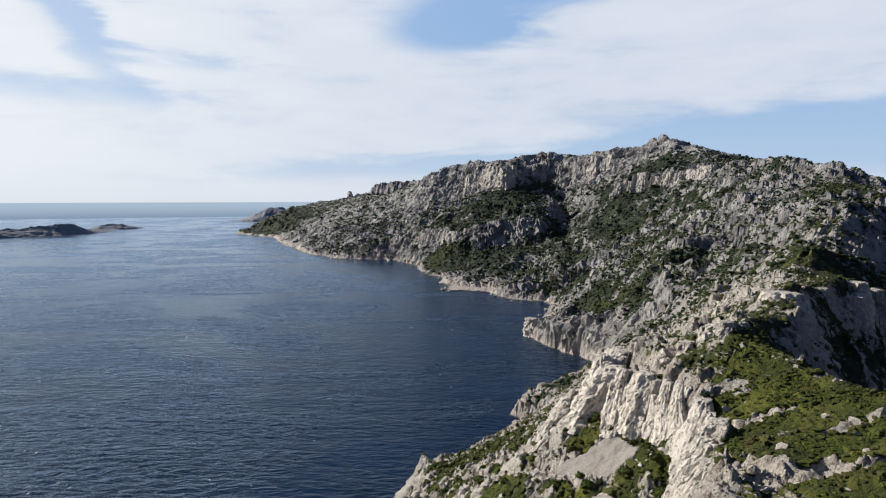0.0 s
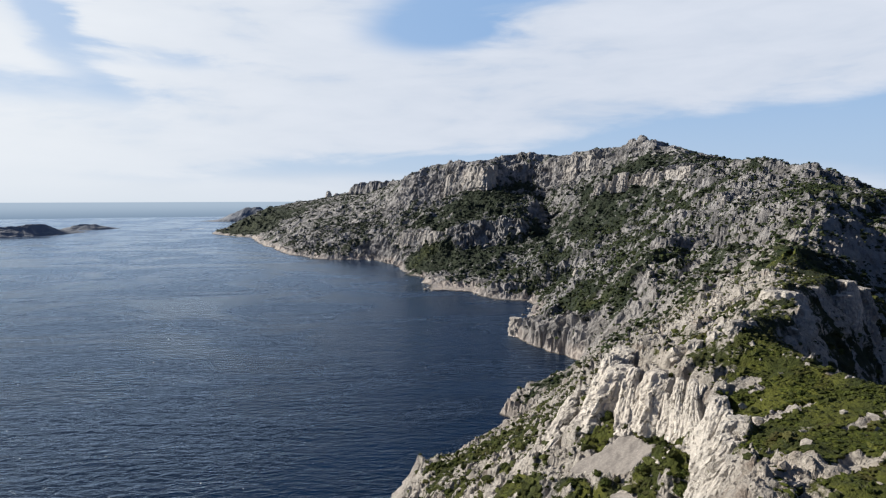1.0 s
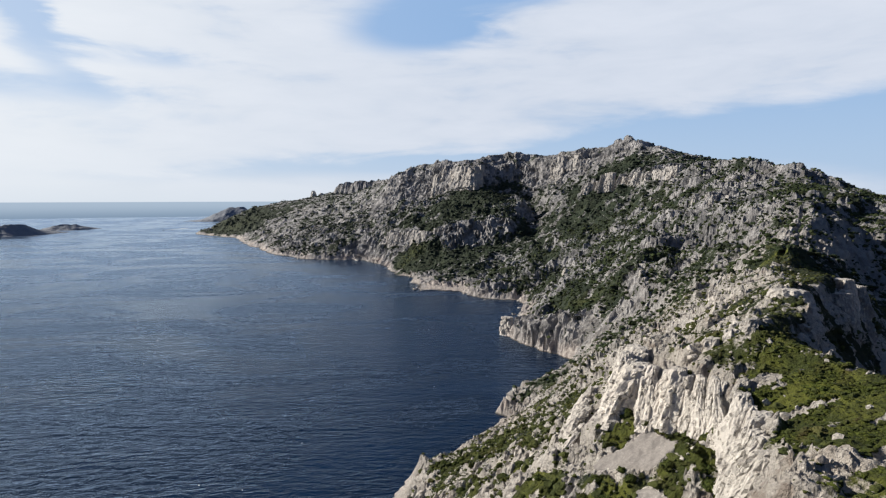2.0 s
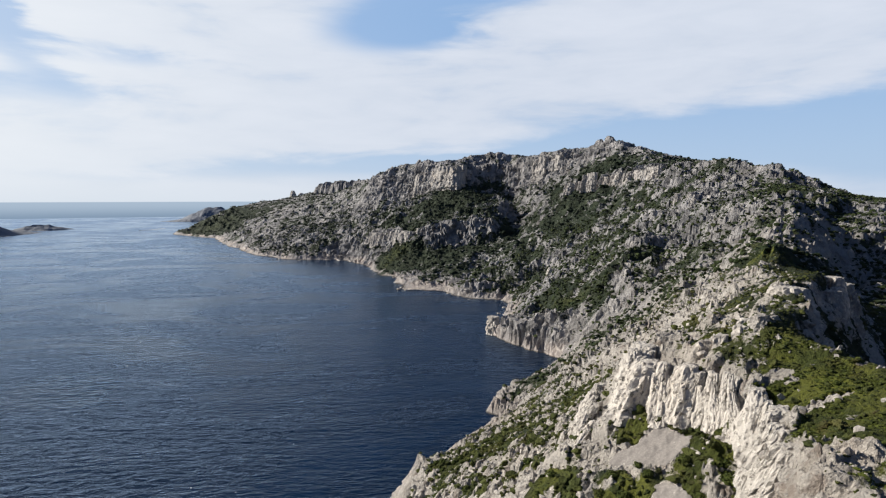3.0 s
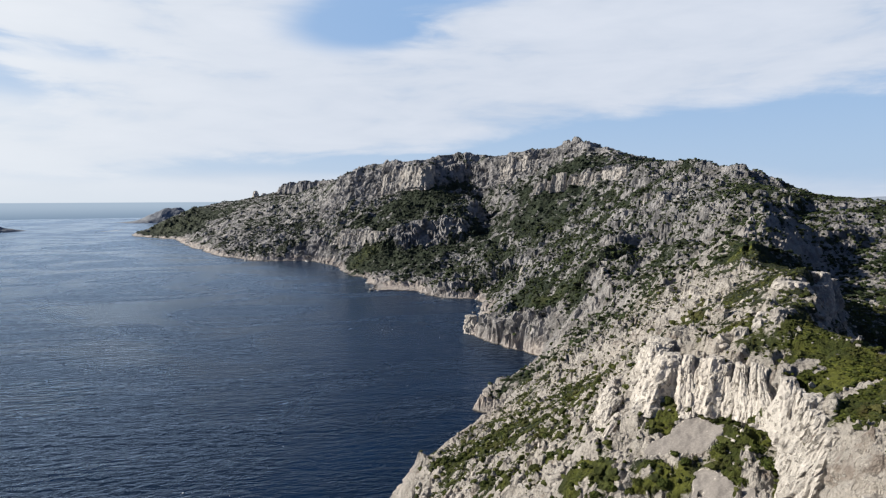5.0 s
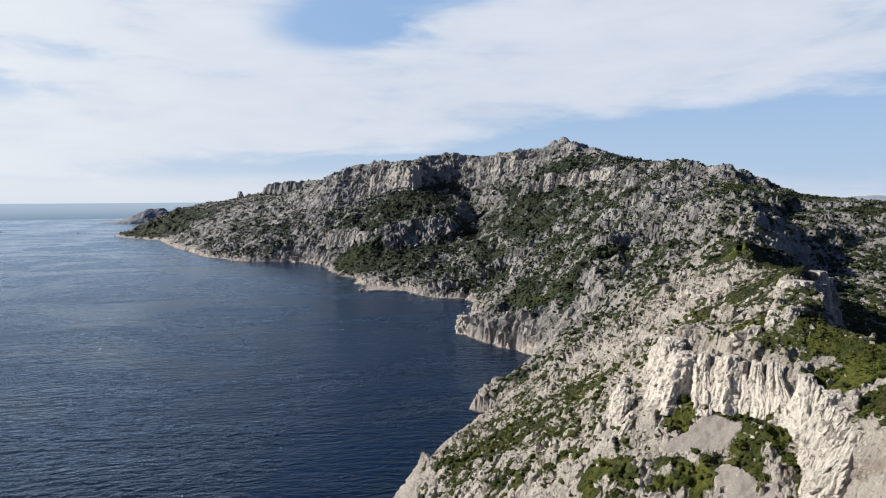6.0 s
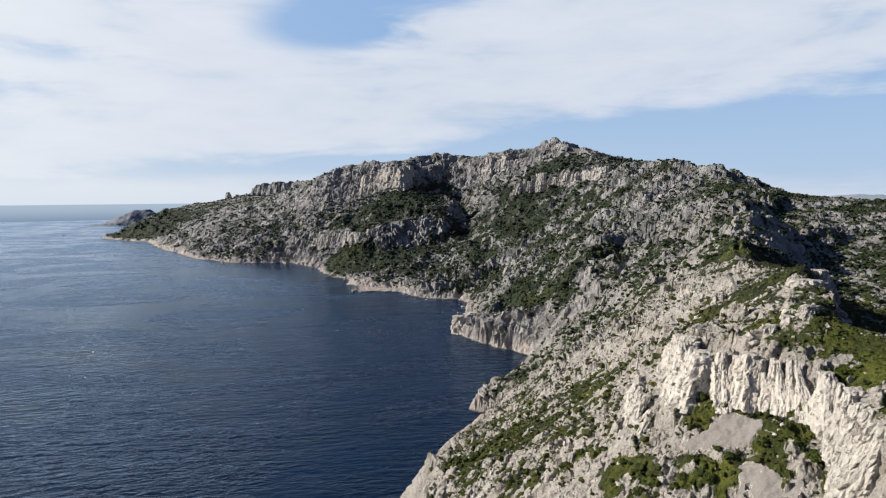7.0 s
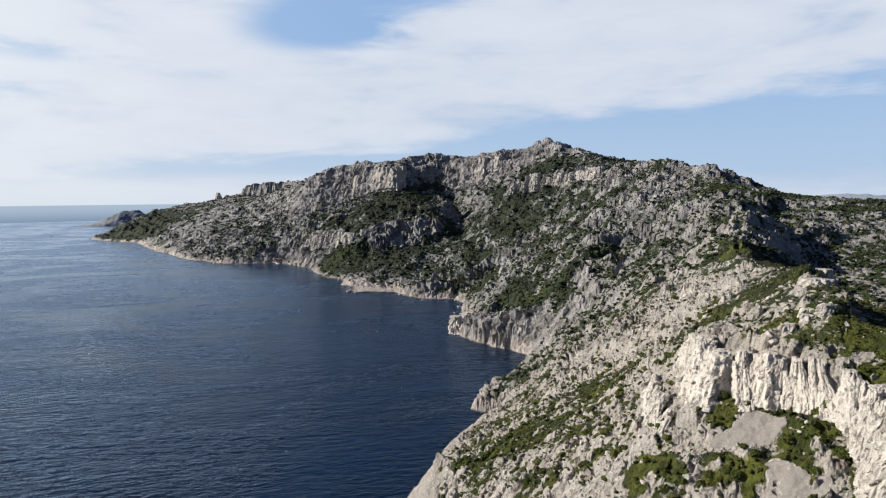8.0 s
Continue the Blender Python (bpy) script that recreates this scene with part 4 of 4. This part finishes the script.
def pillar(name, x, y, low, high, wide, deep, turn, lean, seed, label, group, narrow=0.55, mat=None):
    """A fluted, tapering limestone column with a broken top."""
    rng = np.random.default_rng(seed)
    rings, sides = 34, 36
    u, a = np.meshgrid(np.linspace(0, 1, rings), np.arange(sides) / sides * 2 * np.pi, indexing="ij")
    taper = (1.12 - narrow * u**2.2) * (1 - 0.12 * np.floor(3 * u + 0.5 * rng.random()) / 3)
    z = low + (high - low) * u
    flute = 1.05 + 0.20 * perlin(np.cos(a) * 1.3 + seed * 7.3, np.sin(a) * 1.3 + u * 1.1, seed) + 0.15 * perlin(np.cos(a) * 3.4 + seed, np.sin(a) * 3.4 + u * 0.6, seed + 9) + 0.14 * fbm(np.cos(a) * 2 + 9, np.sin(a) * 2 + u * 4 + seed * 3, 1.0, 3, seed)
    px, py = 0.5 * wide * np.cos(a) * taper * flute, 0.5 * deep * np.sin(a) * taper * flute
    hb, cb = blocks(a * 0.5 * wide + seed * 5, z * 0.45, max(0.9, 0.22 * wide), seed)
    cut = 0.82 + 0.32 * hb * smooth(cb, 0, 0.25) + 0.05 * fbm(a * wide + seed, z * 0.8, max(0.6, 0.25 * wide), 3, seed + 5)
    px, py = px * cut, py * cut
    c, s = math.cos(turn), math.sin(turn)
    bend = 0.25 * fbm(u * 2.2 + seed, u * 0 + seed, 1.0, 2, seed)
    vx, vy = x + c * (px + bend) - s * (py - lean * u), y + s * (px + bend) + c * (py - lean * u)
    verts = np.stack([vx, vy, z + 0.25 * fbm(a, u * 6, 1.0, 2, seed + 3)], -1).reshape(-1, 3)
    verts = np.vstack([verts, [[vx[-1].mean(), vy[-1].mean(), high + 0.15]]])
    i, j = np.meshgrid(np.arange(rings - 1), np.arange(sides), indexing="ij")
    k = (j + 1) % sides
    quads = np.stack([i * sides + j, i * sides + k, (i + 1) * sides + k, (i + 1) * sides + j], -1).reshape(-1, 4)
    tris = np.vstack([quads[:, [0, 1, 2]], quads[:, [0, 2, 3]],
                      [[(rings - 1) * sides + q, (rings - 1) * sides + (q + 1) % sides, rings * sides] for q in range(sides)]])
    centre = np.array([x, y, low])
    ob = new(name, make_mesh(name, verts - centre, tris, mat or ROCK))
    ob.location = centre
    return tagged(ob, label, "rock pillar", group)


def ribbed_wall(foot, brow, count, seed, widths, label, group, name="rock_pillar"):
    """Ribs side by side that lean back from the foot of a wall to its brow."""
    rng = np.random.default_rng(seed)
    foot, brow = np.array(foot), np.array(brow)
    along = np.concatenate([[0], np.cumsum(np.linalg.norm(np.diff(0.5 * (foot + brow), axis=0), axis=1))])
    for k in range(count):
        t = float(np.interp((k + rng.uniform(0.25, 0.75)) / count * along[-1], along, np.arange(len(foot))))
        j = min(int(t), len(foot) - 2)
        low, high = foot[j] + (t - j) * (foot[j + 1] - foot[j]), brow[j] + (t - j) * (brow[j + 1] - brow[j])
        short = 1.0 if k % 3 else rng.uniform(0.62, 0.9)
        high = low + (high - low) * short
        d = high[:2] - low[:2]
        run = np.hypot(*d)
        wide = rng.uniform(*widths) * (1.25 if k % 4 == 0 else 1.0) * (0.8 + 0.08 * min(high[2] - low[2], 10))
        pillar(name, low[0] - 0.04 * d[0], low[1] - 0.04 * d[1], low[2] - 1.2, high[2] + rng.uniform(-0.3, 0.7), wide, wide * rng.uniform(1.1, 1.5),
               math.atan2(d[1], d[0]) - math.pi / 2 + rng.uniform(-0.2, 0.2), -run * rng.uniform(0.86, 0.98), seed + k, label, group, rng.uniform(0.3, 0.6), WHITE_ROCK)


WALL_FOOT = [(25.1, 106.3, 73.9), (28.3, 103.9, 75), (30.7, 100, 75.4), (31.2, 95.2, 75.9), (31.6, 90.5, 76), (30.9, 87.2, 75.4), (29.4, 84.8, 74.2), (26.4, 80.6, 71.6), (22.4, 75.4, 68)]
WALL_BROW = [(29.4, 113, 81.4), (32.4, 107.4, 81.4), (33.7, 103.6, 82), (34.3, 101, 82.3), (35.2, 97, 82.1), (35, 92, 81.1), (34.6, 88.4, 80.7), (32.5, 83, 80.4), (28.5, 76, 80)]
ribbed_wall(WALL_FOOT, WALL_BROW, 31, 300, (1.0, 2.3), "fluted white limestone pillar leaning on a cliff wall", "pillars of the cliff wall")
ribbed_wall([(22.6, 110.5, 73.4), (23.2, 113.5, 72), (25.6, 118.5, 71.5), (28.4, 124.5, 71.8), (31.4, 131.5, 73)],
            [(28.4, 115.4, 80.8), (29.5, 119.4, 80.6), (32, 125, 80.3), (34.8, 132, 79.9), (38.2, 139, 79)], 17, 360, (1.5, 3.2),
            "broad white limestone buttress of the cliff wall", "buttresses of the cliff wall", "rock_buttress")
ribbed_wall([(14.6, 113.5, 66), (16.5, 119, 66.5), (19.5, 126, 67), (24, 134, 68)], [(19.4, 117.4, 69.2), (21.2, 122.6, 69.4), (24, 129.6, 69.8), (28.4, 137.6, 70.8)], 12, 520, (1.1, 2.2),
            "weathered white limestone rib below the buttress", "ribs below the buttress", "rock_rib")
# crags on the crest behind the meadow
for k, (x, y, low, high, across) in enumerate(((44.5, 109, 84, 90.4, 2.6), (42, 110.5, 82, 88.4, 2.4), (46.8, 111, 84, 90, 3.0), (49, 113, 83, 89.4, 2.6), (45, 113.5, 82, 88.8, 3.2),
                                               (39.5, 111.5, 81, 86.6, 2.6), (43, 107.5, 83, 87.6, 2.0), (52, 116.5, 82, 89, 2.6), (67.5, 135, 78, 91.2, 6.4), (70.5, 138, 78, 90.4, 6.0),
                                               (64.5, 131, 77, 89.2, 5.0), (63, 126, 78, 88, 4.0), (73.5, 142, 76, 89.4, 5.6))):
    pillar("rock_crag", x, y, low, high - 0.8, across * 1.25, across * 1.5, 0.5 * k, 0.4, 50 + k, "weathered pale limestone crag on the ridge crest", "crags of the ridge crest", 0.4, ROCK)


def row_of_pillars(name, foot, brow, count, width, seed, label, group, near=0.2, back=0.75, mat=None):
    """Columns side by side along a cliff between its foot and brow lines."""
    rng = np.random.default_rng(seed)
    for k in range(count):
        t = (k + 0.2 + 0.6 * rng.random()) / count
        n = len(foot) - 1
        j = min(int(t * n), n - 1)
        low, high = (np.array(line[j]) + (t * n - j) * (np.array(line[j + 1]) - np.array(line[j])) for line in (foot, brow))
        d = high[:2] - low[:2]
        at = low[:2] + d * rng.uniform(near, back)
        pillar(name, at[0], at[1], low[2] - 3, low[2] + (high[2] - low[2]) * rng.uniform(0.6, 1.03), width * rng.uniform(0.6, 1.7), width * rng.uniform(0.9, 1.6),
               math.atan2(d[1], d[0]) - math.pi / 2 + rng.uniform(-0.3, 0.3), -np.hypot(*d) * 0.25, seed + k, label, group, 0.3, mat or OLD_ROCK)


row_of_pillars("rock_pillar", [(228, 880, 118), (262, 845, 123), (297, 786, 131.8), (306, 740, 137)], [(242, 892, 140), (275, 853, 147), (308, 790, 150), (316, 745, 151)],
               20, 8, 200, "pale limestone column in a row below the mountain top", "row of columns on the mountain", -0.2, 0.3)
row_of_pillars("rock_buttress", [(39, 1280, 114.5), (75, 1225, 124), (106, 1160, 131), (150, 1180, 134)], [(56, 1312, 182), (92, 1260, 178), (114, 1190, 172), (150, 1236, 182)],
               9, 20, 240, "massive grey limestone buttress of the mountain cliff", "buttresses of the mountain cliff")
row_of_pillars("rock_buttress", [(240, 1132, 131.6), (268, 1090, 142), (292, 1045, 150)], [(252, 1168, 186), (278, 1125, 192), (304, 1083, 197)],
               7, 18, 260, "massive grey limestone buttress of the mountain cliff", "buttresses of the mountain cliff")
row_of_pillars("rock_buttress", [(5, 988, 32), (30, 962, 37), (50, 946, 38)], [(6, 1012, 58), (28, 994, 66), (50, 974, 76)],
               6, 13, 280, "grey limestone buttress of the cliff above the bay", "buttresses of the bay cliff", 0.7, 1.1)

row_of_pillars("rock_buttress", [(-54, 1148, 28), (-28, 1080, 32), (-4, 1026, 34), (14, 988, 36)], [(-42, 1166, 55), (-12, 1100, 62), (10, 1044, 63), (30, 1000, 67)],
               17, 10, 540, "pale limestone buttress above the green shore terrace", "buttresses above the shore terrace", 0.2, 0.7)
row_of_pillars("rock_buttress", [(250, 600, 97), (256, 566, 98), (260, 532, 96), (256, 500, 90)], [(264, 600, 114), (269, 566, 116), (272, 532, 112), (268, 500, 103)],
               13, 5.5, 420, "pale limestone buttress high on the middle slope", "buttresses of the middle slope", 0.1, 0.5, OLD_ROCK)
row_of_pillars("rock_crag", [(140, 402, 48), (143, 420, 54), (150, 448, 62), (162, 466, 70), (183, 490, 76)], [(145, 409, 53), (149, 429, 60), (157, 457, 69), (169, 475, 77), (191, 500, 83)],
               12, 4.6, 440, "jagged pale limestone crag on a rib of the slope", "crags of the middle rib", 0.3, 0.9, OLD_ROCK)
row_of_pillars("rock_crag", [(100, 236, 64), (105, 246, 63), (110, 258, 62)], [(106, 238, 76), (111, 248, 75), (115, 259, 71)],
               6, 3.6, 460, "pale limestone crag beside a dark cleft of the slope", "crags by the cleft", 0.0, 0.6, ROCK)
pillar("rock_tower", 151, 647, 26, 40, 8, 9, 0.3, 0, 94, "pale limestone tooth standing above the shore", "", 0.75, ROCK)

row_of_pillars("rock_pillar", [(95, 159, 73), (106, 169, 71), (119, 181, 70), (132, 196, 67)], [(93, 170, 86), (104, 181, 86), (114, 189, 87), (128, 204, 81)],
               14, 4.0, 480, "shaded limestone column of the cliff behind the ridge", "columns of the shaded cliff", 0.2, 0.7, ROCK)

# two far rock towers on the skyline, and the stack at the cove's mouth
# bleached stone on the towers stands in for the paling of distance haze
pillar("rock_tower", -397, 2704, 112, 153, 27, 24, 0.2, 0, 91, "squat limestone tower standing on the distant skyline", "towers on the skyline", 0.7, WHITE_ROCK)
pillar("rock_tower", -362, 2692, 118, 143, 32, 22, 0.4, 0, 92, "low broken limestone tower standing on the distant skyline", "towers on the skyline", 0.7, WHITE_ROCK)
pillar("sea_stack", 70, 517, -2, 14.5, 11, 12, 0.3, 0, 93, "pale limestone sea stack standing at the cove mouth", "", 0.3)

# ---- bushes: a few forms with real leaves, set one by one ----


def bush_forms(seed):
    rng = np.random.default_rng(seed)
    verts, faces = [], []
    n = 360
    for k in range(n):
        d = rng.normal(size=3)
        d[2] = abs(d[2]) * 0.9
        d /= np.linalg.norm(d)
        lobe = 1 + 0.28 * noise.noise(Vector(d * 2.1 + seed))
        c = d * lobe * rng.uniform(0.62, 1.0) * np.array([1.0, 0.9, 0.72])
        n1 = d + rng.normal(size=3) * 0.45
        n1 /= np.linalg.norm(n1)
        u = np.cross(n1, rng.normal(size=3))
        u /= np.linalg.norm(u)
        v = np.cross(n1, u)
        s = rng.uniform(0.10, 0.20)
        at = len(verts)
        verts += [c - u * s, c + v * s * 0.6, c + u * s + n1 * s * 0.3, c - v * s * 0.6]
        faces += [(at, at + 1, at + 2), (at, at + 2, at + 3)]
    leaves = make_mesh("foliage", np.array(verts), np.array(faces), BUSH)
    core, cf = lumpy(BALL_2, seed, 0.4)
    core = core * (0.66, 0.6, 0.5) + (0, 0, 0.06)
    inner = make_mesh("inner_foliage", core, cf, BUSH)
    sv, sf = [], []
    for k in range(6):
        a = k * 1.05 + rng.uniform(-0.3, 0.3)
        tip = np.array([math.cos(a) * 0.45, math.sin(a) * 0.45, 0.45])
        side = np.array([-math.sin(a), math.cos(a), 0]) * 0.035
        at = len(sv)
        sv += [np.array([0, 0, -0.25]) - side, np.array([0, 0, -0.25]) + side, np.array([0, 0.03, -0.2]), tip]
        sf += [(at, at + 1, at + 3), (at + 1, at + 2, at + 3), (at + 2, at, at + 3)]
    return leaves, inner, make_mesh("stems", np.array(sv), np.array(sf), STEM)


FORMS = []
for k in range(5):
    leaves, inner, stems = bush_forms(k + 3)
    bush = tagged(new("bush", stems), "dense dark green mastic bush growing between limestone blocks", "bush", "bushes on the headland")
    for name, me in (("foliage", leaves), ("inner_foliage", inner)):
        new(name, me).parent = bush
    FORMS.append(bush)
x, y, h, veg, scree, slope = scatter(rng, 5000, 50, 245, -6, 54)
thicket = np.clip(spread([(*q, 1.0) for q in THICKETS], x, y), 0, 1)
chance = (smooth(veg, 0.3, 0.6) * (1 - smooth(slope, 1.2, 2.0)) * np.where(h > 78, 0.1, 0.15) + 0.4 * smooth(thicket, 0.15, 0.6)) * (1 - smooth(scree, 0.25, 0.5))
chosen = np.flatnonzero(rng.random(len(x)) < chance)[:300]
for n, i in enumerate(chosen):
    s = (0.45 + 1.0 * rng.random() ** 1.8) * (0.55 if h[i] > 78 else 1.0)
    m = pose(x[i], y[i], h[i] + 0.12 * s, 0, 0, rng.uniform(0, 360)) @ Matrix.Scale(s, 4)
    if n < 5:
        FORMS[n].matrix_basis = m
    else:
        ob = copy_thing(FORMS[n % 5], m)
        ob.matrix_basis = m

# ---- a motorboat and its wake ----


def build_boat():
    hull_v, hull_f = [], []
    for t in np.linspace(0, 1, 9):
        w = 1.5 * (1 - t**3)
        z0 = -0.4 + 0.7 * t**4
        for a, b in ((-w, 1.1 + 0.4 * t), (-0.6 * w, z0 + 0.2), (0, z0), (0.6 * w, z0 + 0.2), (w, 1.1 + 0.4 * t)):
            hull_v.append((a, -4.5 + 9 * t, b))
    for i in range(8):
        for j in range(4):
            q = i * 5 + j
            hull_f += [(q, q + 1, q + 6), (q, q + 6, q + 5)]
        hull_f += [(i * 5 + 4, i * 5, i * 5 + 5), (i * 5 + 4, i * 5 + 5, i * 5 + 9)]
    hull_f += [(0, 4, 1), (1, 4, 3), (1, 3, 2)]
    white = make_plain("boat_paint", (0.8, 0.8, 0.78), 0.4)
    boat = tagged(new("motorboat", make_mesh("hull", np.array(hull_v), np.array(hull_f), white)), "small white motorboat heading over the open sea", "boat")
    cab, cf = BALL_2
    cab = np.sign(cab) * np.abs(cab) ** 0.4 * (1.1, 1.8, 0.8) + (0, 0.3, 1.7)
    cabin = new("cabin", make_mesh("cabin", cab, cf, white))
    cabin.parent = boat
    boat.matrix_basis = pose(-940, 2505, 0.1, 0, 0, 172)


def build_wake():
    t = np.linspace(0, 1, 60)
    half = 1.2 + 5.0 * t**0.6 + 1.0 * fbm(t * 9, t * 0, 1.0, 2, 5)
    x, y = -940 + 26 * t + 4 * np.sin(t * 3), 2508 + 190 * t
    verts = np.concatenate([np.stack([x - half, y, 0 * t + 0.25], 1), np.stack([x + half, y, 0 * t + 0.25], 1),
                            np.stack([x - half * 0.4, y, 0.25 + 0.5 * (1 - t)], 1), np.stack([x + half * 0.4, y, 0.25 + 0.5 * (1 - t)], 1)])
    n = len(t)
    i = np.arange(n - 1)
    rows = [np.stack([a * n + i, b * n + i, b * n + i + 1, a * n + i + 1], 1) for a, b in ((0, 2), (2, 3), (3, 1))]
    tagged(new("wake", make_mesh("wake", verts, np.concatenate(rows), FOAM)), "white foaming wake trailing behind a boat", "wake", "", "stuff")


build_boat()
build_wake()


def build_whitecaps():
    """Small breaking crests on the open water."""
    rng = np.random.default_rng(12)
    n = 260
    x, y = rng.uniform(-420, 110, n), rng.uniform(150, 900, n)
    ok = lie(x, y) < -8.5
    x, y = x[ok], y[ok]
    size = 0.14 + 0.45 * rng.random(len(x)) ** 3
    merged("whitecaps", [lumpy(BALL_1, k, 0.8) for k in range(3)], np.stack([x, y, 0 * x], 1), size, rng.uniform(1.2, 2.4, len(x)), np.full(len(x), 0.25), FOAM,
           "small white crests breaking on the dark sea", "foam", np.arange(len(x)))


build_whitecaps()
